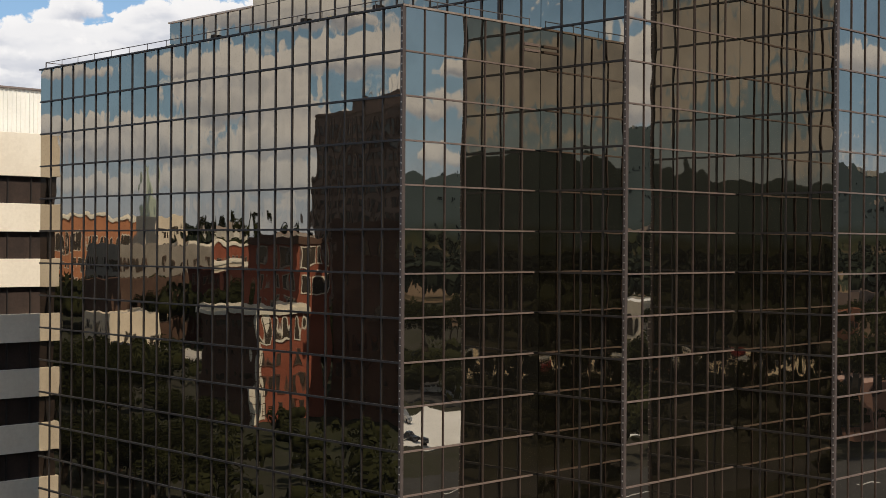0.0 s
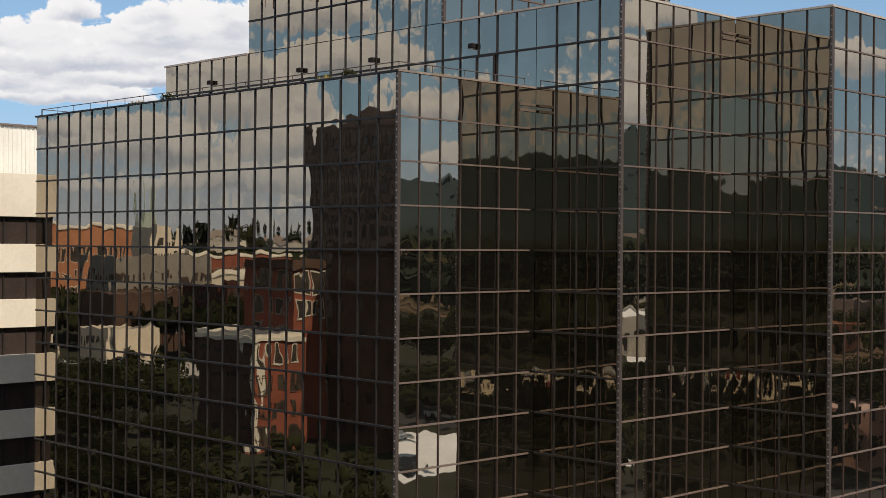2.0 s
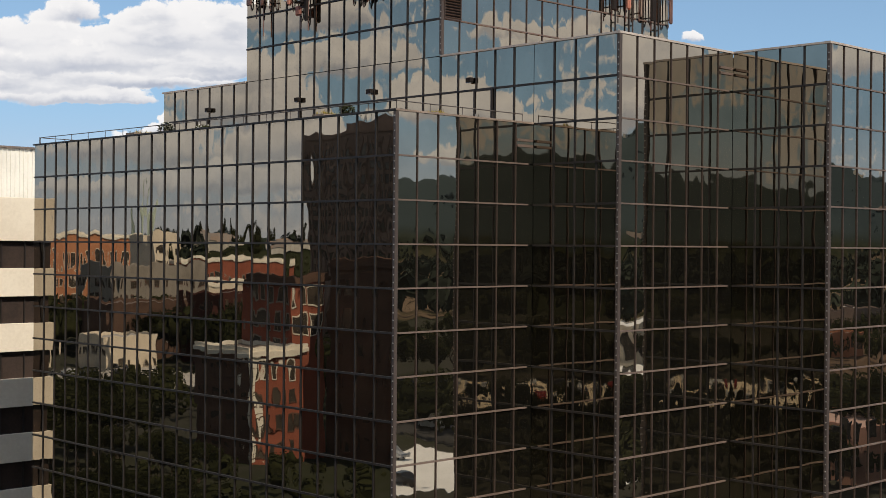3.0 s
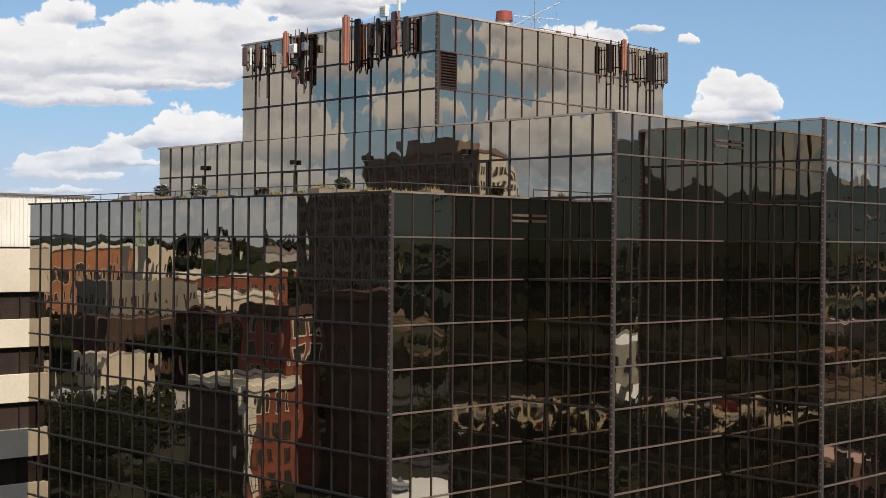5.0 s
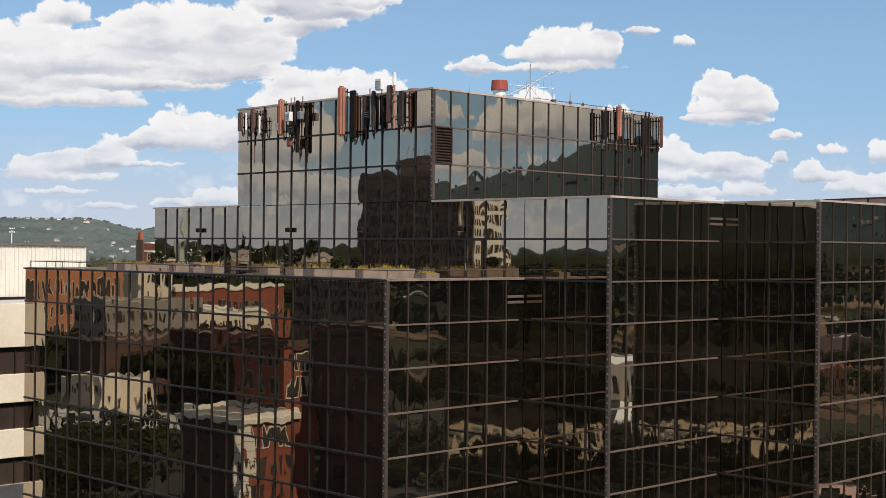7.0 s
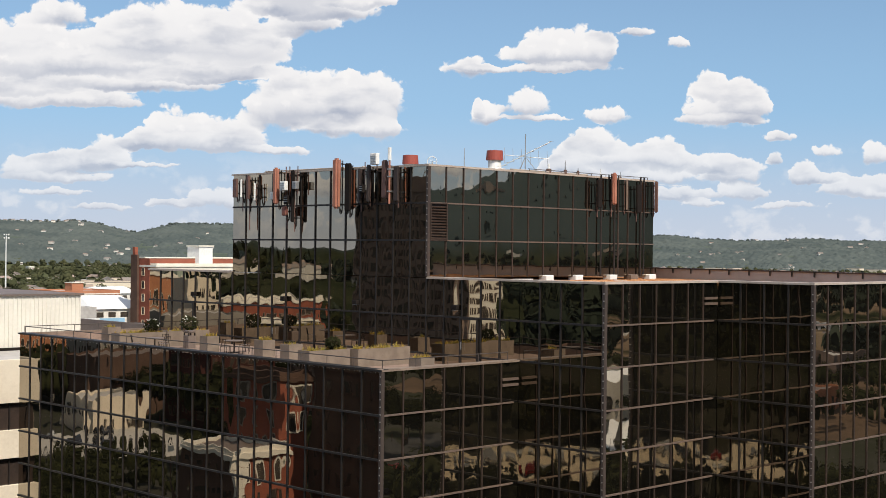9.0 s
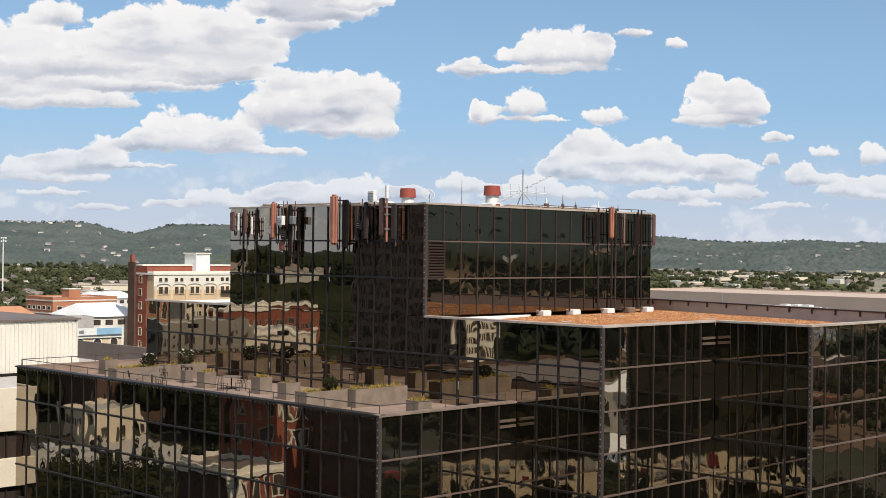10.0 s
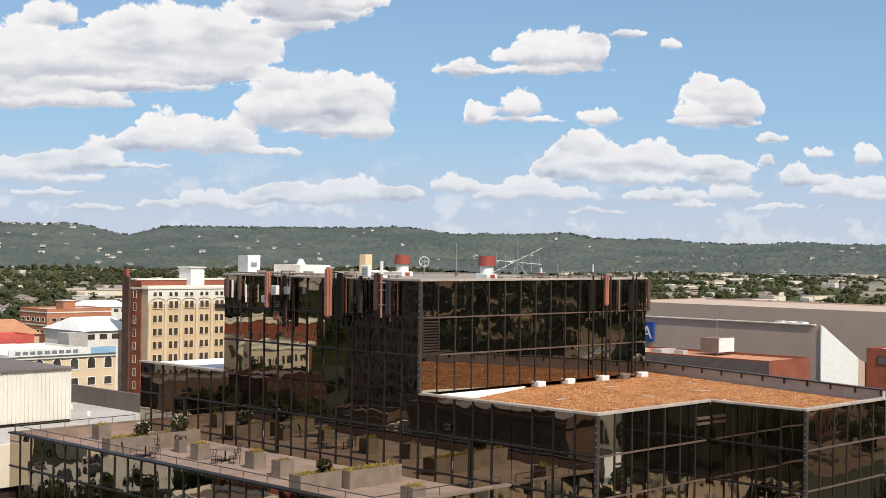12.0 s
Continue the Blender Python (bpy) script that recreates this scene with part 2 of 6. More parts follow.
GLASS = coated_glass("bronze_coated_glass", (0.40, 0.35, 0.278))
# Same bronze throughout: dark tone for shaded walls, lighter ones paint in the sun.
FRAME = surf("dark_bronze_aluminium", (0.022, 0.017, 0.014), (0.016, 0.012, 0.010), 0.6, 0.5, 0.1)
BAR = surf("sunlit_brown_bar", (0.070, 0.047, 0.036), (0.052, 0.035, 0.027), 0.6, 0.45, 0.3)
LEVELBAR = surf("sunlit_level_bar", (0.165, 0.115, 0.090), (0.125, 0.087, 0.068), 0.6, 0.5, 0.25)
CORE = surf("dark_interior", (0.012, 0.011, 0.010), None, 1.0, 0.9)
POST = surf("dark_brown_post", (0.075, 0.055, 0.045), (0.055, 0.04, 0.033), 0.6, 0.5, 0.2)
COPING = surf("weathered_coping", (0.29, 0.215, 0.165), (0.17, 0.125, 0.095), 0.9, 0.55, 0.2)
PALECOPING = surf("pale_metal_coping", (0.50, 0.42, 0.35), (0.36, 0.29, 0.24), 0.9, 0.55, 0.1)
STUD = surf("bright_stud", (0.50, 0.46, 0.42), None, 2.0, 0.35, 0.5)
RAILM = surf("brown_rail", (0.10, 0.08, 0.07), None, 2.0, 0.5, 0.4)
PAVER = surf("pinkish_paver", (0.29, 0.21, 0.17), (0.21, 0.15, 0.12), 0.8, 0.85, bump=0.003, spread=0.12, spec=0.04)
GRAVEL = surf("rust_gravel", (0.50, 0.235, 0.095), (0.20, 0.068, 0.026), 0.8, 0.95, bump=0.14, grain=9.0, spec=0.04, share=0.6)
STONES = surf("loose_stones", (0.58, 0.33, 0.17), (0.26, 0.10, 0.045), 3.0, 0.95, spec=0.04)
PLANTER = surf("exposed_aggregate", (0.22, 0.170, 0.130), (0.155, 0.118, 0.09), 1.4, 0.9, bump=0.004, grain=40)
SOIL = surf("soil", (0.10, 0.07, 0.045), None, 4.0, 0.95, spec=0.04)
CREAM = surf("cream_concrete", (0.70, 0.61, 0.48), (0.62, 0.53, 0.41), 0.25, 0.8, bump=0.003)
RIBBED = surf("white_ribbed_metal", (0.70, 0.66, 0.58), (0.62, 0.585, 0.51), 0.3, 0.6)
DARKWIN = surf("dark_window_band", (0.035, 0.026, 0.022), (0.055, 0.038, 0.03), 0.4, 0.2, spec=0.6)
PALEROOF = surf("pale_roof_membrane", (0.46, 0.43, 0.40), (0.36, 0.335, 0.31), 0.12, 0.85, grain=10, spec=0.04)
WHITEROOF = surf("white_roof_coating", (0.80, 0.79, 0.77), (0.70, 0.69, 0.66), 0.2, 0.75, spec=0.04)
BROWNMETAL = surf("brown_metal_fascia", (0.17, 0.13, 0.11), (0.13, 0.10, 0.085), 0.4, 0.6)
BRICKRED = surf("red_brick", (0.30, 0.100, 0.064), (0.22, 0.074, 0.048), 0.3, 0.9, grain=30, spec=0.04)
BRICKDARK = surf("dark_brown_brick", (0.125, 0.078, 0.058), (0.09, 0.056, 0.043), 0.3, 0.9, grain=30, spec=0.04)
TOWERBROWN = surf("brown_tower_panel", (0.25, 0.182, 0.148), (0.20, 0.145, 0.118), 0.3, 0.8, grain=20, spec=0.1)
BRICKTAN = surf("tan_brick", (0.62, 0.455, 0.29), (0.54, 0.385, 0.235), 0.2, 0.9, grain=30, spec=0.04)
TRIM = surf("pale_stone_trim", (0.74, 0.69, 0.59), (0.66, 0.61, 0.51), 0.4, 0.85)
GREYSTONE = surf("grey_stone", (0.29, 0.26, 0.225), (0.23, 0.205, 0.175), 0.25, 0.9, spec=0.04)
TAUPE = surf("taupe_precast", (0.49, 0.375, 0.30), (0.435, 0.33, 0.262), 0.06, 0.85, grain=30)
ORANGEROOF = surf("terracotta_roof", (0.50, 0.24, 0.13), (0.40, 0.19, 0.10), 0.2, 0.9)
PANE = surf("window_pane", (0.035, 0.03, 0.027), (0.085, 0.07, 0.055), 0.45, 0.15, spec=0.6)
ASPHALT = surf("asphalt", (0.062, 0.06, 0.058), (0.045, 0.044, 0.043), 0.08, 0.95, grain=30, spec=0.04)
CONCRETE = surf("concrete_paving", (0.44, 0.41, 0.37), (0.36, 0.335, 0.30), 0.1, 0.9, grain=30, spec=0.04)
BRICKPIER = surf("pale_tan_brick", (0.68, 0.53, 0.36), (0.60, 0.46, 0.30), 0.3, 0.9, spec=0.04)
REDPAINT = surf("faded_red_paint", (0.30, 0.06, 0.04), (0.28, 0.06, 0.042), 1.5, 0.55)
BLUSH = surf("terracotta_antenna_cover", (0.40, 0.17, 0.11), (0.33, 0.13, 0.085), 1.2, 0.55)
REDDISH = surf("dull_red_cover", (0.22, 0.085, 0.06), (0.17, 0.065, 0.048), 1.2, 0.6)
DARKCOVER = surf("dark_antenna_cover", (0.05, 0.034, 0.028), (0.036, 0.026, 0.022), 1.2, 0.55)
BROWNCOVER = surf("brown_antenna_cover", (0.15, 0.08, 0.062), (0.11, 0.06, 0.048), 1.2, 0.5)
WHITEPAINT = surf("white_paint", (0.78, 0.77, 0.74), (0.68, 0.67, 0.64), 1.5, 0.55)
STEEL = surf("galvanised_steel", (0.42, 0.42, 0.42), (0.30, 0.30, 0.30), 2.0, 0.45, 0.6)
BLACK = surf("black_rubber", (0.018, 0.014, 0.012), None, 2.0, 0.7, spec=0.12)
BARK = surf("bark", (0.10, 0.075, 0.055), None, 3.0, 0.95, spec=0.04)
LEAF = leafy("leaf_green", (0.042, 0.044, 0.018), (0.024, 0.026, 0.011), 0.5, 18, 0.5)
LEAFDRY = leafy("yellow_grass_leaf", (0.55, 0.36, 0.08), (0.26, 0.24, 0.06), 3.0, 3)
FLOWER = surf("white_blossom", (0.72, 0.70, 0.60), None, 7.0, 0.8)
WOODS = leafy("distant_foliage", (0.118, 0.118, 0.058), (0.074, 0.082, 0.044), 0.012)
# Blue haze of distance is mixed into both hill foliage colours.
RIDGEWOODS = surf("hazy_ridge_foliage", (0.098, 0.112, 0.102), (0.064, 0.078, 0.075), 0.006, 0.95, grain=9, spec=0.0, share=0.35)
SLOPEWOODS = surf("hazy_slope_foliage", (0.052, 0.070, 0.072), (0.042, 0.058, 0.060), 0.006, 0.95, grain=6, spec=0.0)
# Side woods are seen backlit; that shade is in the dark colour.
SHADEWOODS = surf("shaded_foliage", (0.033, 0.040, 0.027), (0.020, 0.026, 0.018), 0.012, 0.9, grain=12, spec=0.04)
HOUSEWALL = surf("pale_house_wall", (0.66, 0.62, 0.55), None, 0.2, 0.8, spread=0.5)
SHINGLE = surf("grey_shingle", (0.20, 0.19, 0.18), (0.27, 0.20, 0.16), 0.1, 0.9, spread=0.5, spec=0.04)
BLUESIGN = surf("blue_sign", (0.03, 0.07, 0.30), None, 1.0, 0.5)


# ---------------------------------------------------------------- mesh helpers
def box(bm, x0, y0, z0, x1, y1, z1):
    v = [bm.verts.new((x, y, z)) for z in (z0, z1) for x, y in ((x0, y0), (x1, y0), (x1, y1), (x0, y1))]
    for f in ((3, 2, 1, 0), (4, 5, 6, 7), (0, 1, 5, 4), (1, 2, 6, 5), (2, 3, 7, 6), (3, 0, 4, 7)):
        bm.faces.new([v[i] for i in f])
    return bm


def tube(bm, a, b, r, r2=None, seg=8):
    """A round bar from a to b."""
    a, b = Vector(a), Vector(b)
    axis = (b - a).normalized()
    side = axis.orthogonal().normalized()
    up = axis.cross(side)
    r2 = r if r2 is None else r2
    rings = [[bm.verts.new(c + (side * math.cos(k * math.tau / seg) + up * math.sin(k * math.tau / seg)) * q) for k in range(seg)] for c, q in ((a, r), (b, r2))]
    for k in range(seg):
        bm.faces.new((rings[0][k], rings[0][(k + 1) % seg], rings[1][(k + 1) % seg], rings[1][k]))
    bm.faces.new(rings[0][::-1])
    bm.faces.new(rings[1])
    return bm


def bevelled(bm, w=0.02, seg=1):
    bmesh.ops.bevel(bm, geom=list(bm.edges), offset=w, segments=seg, affect="EDGES")
    return bm


def part(name, bm, material, parent=None, label="", at=None):
    """One mesh object under a thing or a part."""
    me = bpy.data.meshes.new(name)
    bm.normal_update()
    bm.to_mesh(me)
    bm.free()
    for m in material if isinstance(material, (list, tuple)) else (material,):
        me.materials.append(m)
    ob = new(name, me)
    if parent is not None:
        ob.parent = parent
    if at is not None:
        ob.matrix_basis = at
    return tagged(ob, label) if label else ob


def thing(name, label, category, at=None, group="", kind=""):
    ob = new(name)
    ob.empty_display_size = 0.2
    if at is not None:
        ob.matrix_basis = at
    return tagged(ob, label, category, group, kind)


def shared(name, me, parent, at):
    ob = new(name, me)
    ob.parent = parent
    ob.matrix_basis = at
    return ob


def mesh_of(name, bm, *mats):
    me = bpy.data.meshes.new(name)
    bm.normal_update()
    bm.to_mesh(me)
    bm.free()
    for m in mats:
        me.materials.append(m)
    return me


def from_arrays(name, verts, faces, material, parent=None, smooth=False):
    me = bpy.data.meshes.new(name)
    me.from_pydata(verts, [], faces)
    me.materials.append(material)
    if smooth:
        me.polygons.foreach_set("use_smooth", [True] * len(me.polygons))
    me.update()
    ob = new(name, me)
    if parent is not None:
        ob.parent = parent
    return ob


# ---------------------------------------------------------------- ground and hills
def ridge(az):
    """Height of the ridge by bearing: a long even crest ahead with one gap, high on the sunny side, low on the shaded."""
    b = (45 - math.degrees(az) + 180) % 360 - 180
    aside = math.cos(az + math.pi / 4)
    high = 107 - 35 * min(1.0, max(0.0, (b + 3) / 15))
    for at_b, rise, wide in ((-12.9, -29, 1.1), (-1.5, 9, 1.3), (1.1, -6, 0.9), (5.4, 12, 1.1), (9.8, 7, 1.0), (15.5, 5, 1.0)):
        high += rise * math.exp(-((b - at_b) / wide) ** 2)
    high += 3.0 * noise.noise((b * 0.9, 3.3, 1.0))
    back = abs(b) if b > 0 else 360 + b
    around = 96 + 118 * math.exp(-((b - 81) / 6.5) ** 2) + 45 * max(0.0, aside) ** 2 + 115 * max(0.0, -math.cos(radians(b))) + 110 * math.exp(-((back - 183) / 6) ** 2) * (abs(b) > 90) - 52 * max(0.0, -aside) ** 2 + 18 * noise.noise((math.cos(az) * 6.3, math.sin(az) * 3.1, 1.7))
    k = min(1.0, max(0.0, (abs(b) - 19) / 12))
    return high * (1 - k) + around * k


def ground_height(x, y):
    r, az = math.hypot(x, y), math.atan2(y, x)
    near = 2900 - 1500 * max(0.0, math.cos(az + math.pi / 4)) ** 2
    k = min(1.0, max(0.0, (r - near) / 1200))
    k = k * k * (3 - 2 * k)
    swell = 9 * noise.noise((x / 420, y / 420, 0.4)) * min(1.0, max(0.0, (r - 900) / 900))
    folds = (34 * noise.noise((x / 520, y / 520, 7.0)) + 16 * noise.noise((x / 210, y / 210, 2.0))) * 4 * k * (1 - k) * 0.7
    knoll = 25 * math.exp(-((x + 431) ** 2 + (y - 612) ** 2) / 120 ** 2)
    return ridge(az) * k + folds + swell * (1 - k) + knoll


def make_ground():
    verts, faces = [], []
    radii = [0, 120, 260, 420, 500] + list(range(550, 1000, 50)) + list(range(1000, 4800, 100))
    seg = 360
    for r in radii:
        for k in range(seg):
            a = k * math.tau / seg
            x, y = r * math.cos(a), r * math.sin(a)
            verts.append((x, y, ground_height(x, y) if r > 500 else 0.0))
    for i in range(len(radii) - 1):
        for k in range(seg):
            a, b = i * seg + k, i * seg + (k + 1) % seg
            faces.append((a, a + seg, b + seg, b))
    m = surf("valley_ground", (0.056, 0.066, 0.034), (0.110, 0.112, 0.056), 0.006, 0.95, grain=9, spec=0.0)
    n = Nodes(m.node_tree)
    place = n.add("ShaderNodeSeparateXYZ", (n.add("ShaderNodeNewGeometry").outputs["Position"],))
    bsdf = next(k for k in m.node_tree.nodes if k.type == "BSDF_PRINCIPLED")
    plain = bsdf.inputs["Base Color"].links[0].from_socket
    pos = place.inputs[0].links[0].from_socket
    hill = n.mix(n.ramp(n.noise(pos, 0.011, 6.0, 0.65), 0.38, 0.62), (0.072, 0.088, 0.070, 1), (0.104, 0.122, 0.096, 1))
    open_land = n.mix(n.ramp(place.outputs[2], 4.0, 22.0), plain, hill)
    # ground off the view axis is darkened too, standing in for backlit slopes
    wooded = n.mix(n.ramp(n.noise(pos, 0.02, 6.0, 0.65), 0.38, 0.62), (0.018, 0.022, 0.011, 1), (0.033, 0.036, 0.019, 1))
    # higher slopes turn blue-green: haze painted into the ground by height
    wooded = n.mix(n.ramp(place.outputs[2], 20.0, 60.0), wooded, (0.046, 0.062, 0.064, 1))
    yards = n.math("MULTIPLY", n.ramp(n.noise(pos, 0.006, 5.0, 0.6), 0.44, 0.56), n.math("MULTIPLY", n.ramp(n.vec("DOT_PRODUCT", n.vec("NORMALIZE", pos), tuple(ASIDE)), 0.80, 0.92), n.ramp(place.outputs[2], 6.0, 26.0, 1.0, 0.0)))
    wooded = n.mix(yards, wooded, (0.165, 0.118, 0.080, 1))
    valley = n.ramp(n.vec("DOT_PRODUCT", n.vec("NORMALIZE", pos), tuple(AHEAD)), 0.70, 0.88)
    m.node_tree.links.new(n.mix(valley, wooded, open_land), bsdf.inputs["Base Color"])
    g = from_arrays("ground", verts, faces, m, smooth=True)
    lawn = from_arrays("lawn", [(430 * math.cos(k * math.tau / 48), 430 * math.sin(k * math.tau / 48), 0.012) for k in range(48)], [tuple(range(48))], surf("dark_town_ground", (0.034, 0.037, 0.022), (0.050, 0.047, 0.040), 0.02, 0.95, grain=12, spec=0.0))
    tagged(lawn, "dark worn grass and yards round the blocks", "ground", kind="structure")
    tagged(g, "wide valley floor of grass, lots and wooded hills", "ground", kind="structure")


make_ground()


# ---------------------------------------------------------------- the black glass office building
M, CY, DX, EY, LY = 9.23, -5.34, 18.63, -10.85, 33.3
FX = DX + 6 * 1.37
PY0, PY1, PX1 = 6.57, 23.86, 29.28
ROW = 2.0
office = thing("office_building", "stepped black glass office building with bronze mullions", "building")


def pane_meshes(w, h):
    """Panes of one size, each bowed a little differently."""
    made = []
    nx, nz = 4, 5
    for k in range(7):
        rnd = random.Random(k * 31 + int(w * 1000))
        a, b, c = rnd.uniform(-0.0024, 0.0026), rnd.uniform(-0.0009, 0.0009), rnd.uniform(-0.0009, 0.0009)
        tx, tz = rnd.uniform(-0.0016, 0.0016), rnd.uniform(-0.0014, 0.0014)
        verts = []
        for j in range(nz + 1):
            for i in range(nx + 1):
                s, t = i / nx, j / nz
                y = a * math.sin(math.pi * s) * math.sin(math.pi * t) + b * math.sin(math.tau * s) + c * math.sin(math.tau * t) + tx * (s - 0.5) * w + tz * (t - 0.5) * h
                verts.append((0.02 + s * (w - 0.04), y, 0.02 + t * (h - 0.04)))
        faces = [(j * (nx + 1) + i, j * (nx + 1) + i + 1, (j + 1) * (nx + 1) + i + 1, (j + 1) * (nx + 1) + i) for j in range(nz) for i in range(nx)]
        me = bpy.data.meshes.new("pane")
        me.from_pydata(verts, [], faces)
        me.materials.append(GLASS)
        me.polygons.foreach_set("use_smooth", [True] * len(faces))
        me.update()
        made.append(me)
    return made


def facade(label, x, y, dx, dy, cols, length, z0, rows, bar, single=None, transom_stop=0.0, skip=()):
    """A curtain wall that runs from (x, y) along (dx, dy). single: which columns and lowest row stand as panes of their own."""
    at = Matrix(((dx, -dy, 0, x), (dy, dx, 0, y), (0, 0, 1, z0), (0, 0, 0, 1)))
    w = length / cols
    bm = bmesh.new()
    box(bm, 0.03, 0.05, 0, length - 0.03, 0.14, rows * ROW - 0.02)
    wall = part("curtain_wall", bm, CORE, office, label, at)
    rnd = random.Random(int(length * 100 + z0))
    meshes = pane_meshes(w, ROW)
    verts, faces = [], []
    for c in range(cols):
        for r in range(rows):
            if (c, r) in skip:
                continue
            me = meshes[rnd.randrange(7)]
            if single and single[0] <= c < single[1] and r >= single[2]:
                shared("pane", me, wall, pose(c * w, 0, r * ROW))
            else:
                k = len(verts)
                verts += [(v.co.x + c * w, v.co.y, v.co.z + r * ROW) for v in me.vertices]
                faces += [tuple(i + k for i in p.vertices) for p in me.polygons]
    if verts:
        rest = from_arrays("glazing", verts, faces, GLASS, wall, smooth=True)
        tagged(rest, "bronze reflective glass panes", kind="stuff")
    # Bars get darker or lighter with their wall's light, put into the colour.
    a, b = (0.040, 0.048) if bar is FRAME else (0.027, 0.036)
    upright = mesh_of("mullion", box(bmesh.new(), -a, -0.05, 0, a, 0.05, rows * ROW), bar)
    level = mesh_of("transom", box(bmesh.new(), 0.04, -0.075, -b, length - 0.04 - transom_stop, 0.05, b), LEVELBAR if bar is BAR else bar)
    for c in range(1, cols):
        shared("mullion", upright, wall, pose(c * w, 0, 0))
    for r in range(1, rows):
        shared("transom", level, wall, pose(0, 0, r * ROW))
    return wall


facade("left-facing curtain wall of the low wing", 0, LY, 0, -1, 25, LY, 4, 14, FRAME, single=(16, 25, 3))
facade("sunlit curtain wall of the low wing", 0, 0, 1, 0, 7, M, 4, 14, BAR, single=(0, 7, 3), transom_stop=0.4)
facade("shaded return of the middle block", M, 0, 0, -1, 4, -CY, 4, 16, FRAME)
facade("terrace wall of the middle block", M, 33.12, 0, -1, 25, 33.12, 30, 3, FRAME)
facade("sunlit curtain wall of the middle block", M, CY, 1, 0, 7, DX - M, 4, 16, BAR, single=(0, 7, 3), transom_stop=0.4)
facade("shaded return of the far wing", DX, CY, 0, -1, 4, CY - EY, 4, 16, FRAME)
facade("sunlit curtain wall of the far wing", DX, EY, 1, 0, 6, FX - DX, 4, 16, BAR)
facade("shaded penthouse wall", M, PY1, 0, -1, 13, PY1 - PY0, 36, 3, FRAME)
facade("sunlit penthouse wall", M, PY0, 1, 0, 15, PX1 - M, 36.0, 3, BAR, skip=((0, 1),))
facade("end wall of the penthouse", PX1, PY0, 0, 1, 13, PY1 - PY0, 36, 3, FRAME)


def prism(bm, pts, z0, z1):
    lo = [bm.verts.new((x, y, z0)) for x, y in pts]
    hi = [bm.verts.new((x, y, z1)) for x, y in pts]
    for k in range(len(pts)):
        q = (k + 1) % len(pts)
        bm.faces.new((lo[k], lo[q], hi[q], hi[k]))
    bm.faces.new(hi)
    bm.faces.new(lo[::-1])
    return bm


part("low_core", box(bmesh.new(), 0.16, 0.16, 0, M + 0.1, LY - 0.02, 31.15), CORE, office, "dark inner core of the low wing")
MID = [(M + 0.16, CY + 0.16), (DX + 0.16, CY + 0.16), (DX + 0.16, EY + 0.16), (FX - 0.05, EY + 0.16), (32.9, 10), (33, 33.1), (M + 0.16, 33.1)]
part("middle_core", prism(bmesh.new(), MID, 0, 35.6), CORE, office, "dark inner core of the middle block")
part("penthouse_core", box(bmesh.new(), M + 0.16, PY0 + 0.16, 36.1, PX1 - 0.16, PY1, 41.85), CORE, office, "dark inner core of the penthouse")
part("gravel_roof", prism(bmesh.new(), MID, 35.6, 35.78), GRAVEL, office, "rust-coloured gravel roof")
stones = np.random.default_rng(3)
sv, sf = [], []
while len(sf) < 7000 * 8:
    x, y = stones.uniform(M + 0.5, 32.5), stones.uniform(EY + 0.5, PY0 - 0.4)
    if x < DX + 0.5 and y < CY + 0.6 or x > FX - 0.5 + (32.8 - FX) * (y - EY) / (10 - EY):
        continue
    r, k = stones.uniform(0.025, 0.06), len(sv)
    q = stones.uniform(0.6, 1.4, 3) * r
    sv += [(x + q[0], y, 35.79), (x, y + q[1], 35.79), (x - q[0], y, 35.79), (x, y - q[1], 35.79), (x, y, 35.79 + q[2]), (x, y, 35.78)]
    sf += [(k + i, k + (i + 1) % 4, k + 4) for i in range(4)] + [(k + (i + 1) % 4, k + i, k + 5) for i in range(4)]
tagged(from_arrays("gravel", sv, sf, STONES, office), "loose rust and pale gravel stones", kind="stuff")
part("white_roof", box(bmesh.new(), M + 0.35, PY1 + 0.3, 35.79, 24, 32.8, 35.93), WHITEROOF, office, "white roof membrane")
part("penthouse_roof", box(bmesh.new(), M + 0.1, PY0 + 0.1, 41.85, PX1 - 0.1, PY1, 41.97), GREYSTONE, office, "pale penthouse roof")


def strip(pts, w, z0, z1, name, mat, label):
    """A coping that follows the roof edge, w wide inwards (to the left of the way)."""
    bm = bmesh.new()
    for (ax, ay), (bx, by) in zip(pts, pts[1:]):
        d = Vector((bx - ax, by - ay, 0))
        n = d.normalized()
        s = Vector((-n.y, n.x, 0))
        a, b = Vector((ax, ay, 0)) - s * 0.09 - n * 0.088, Vector((bx, by, 0)) - s * 0.09 + n * 0.088
        q = [a, b, b + s * w, a + s * w]
        lo = [bm.verts.new((p.x, p.y, z0)) for p in q]
        hi = [bm.verts.new((p.x, p.y, z1 + (0.02 if k > 1 else 0))) for k, p in enumerate(q)]
        for k in range(4):
            j = (k + 1) % 4
            bm.faces.new((lo[k], lo[j], hi[j], hi[k]))
        bm.faces.new(hi)
        bm.faces.new(lo[::-1])
    return part(name, bm, mat, office, label)


# low wing: coping dark on its shaded edge, painted lighter on the sunny one
strip([(0, LY), (0, 0)], 0.42, 31.98, 32.07, "coping", FRAME, "metal coping in a shaded-edge tone")
strip([(0.0, 0.0), (M - 0.12, 0.0)], 0.42, 31.985, 32.075, "coping", COPING, "weathered coping in a lighter sunny-edge tone")
strip([(M, 33.1), (M, PY1 + 0.1)], 0.3, 35.95, 36.06, "coping", PALECOPING, "pale metal coping")
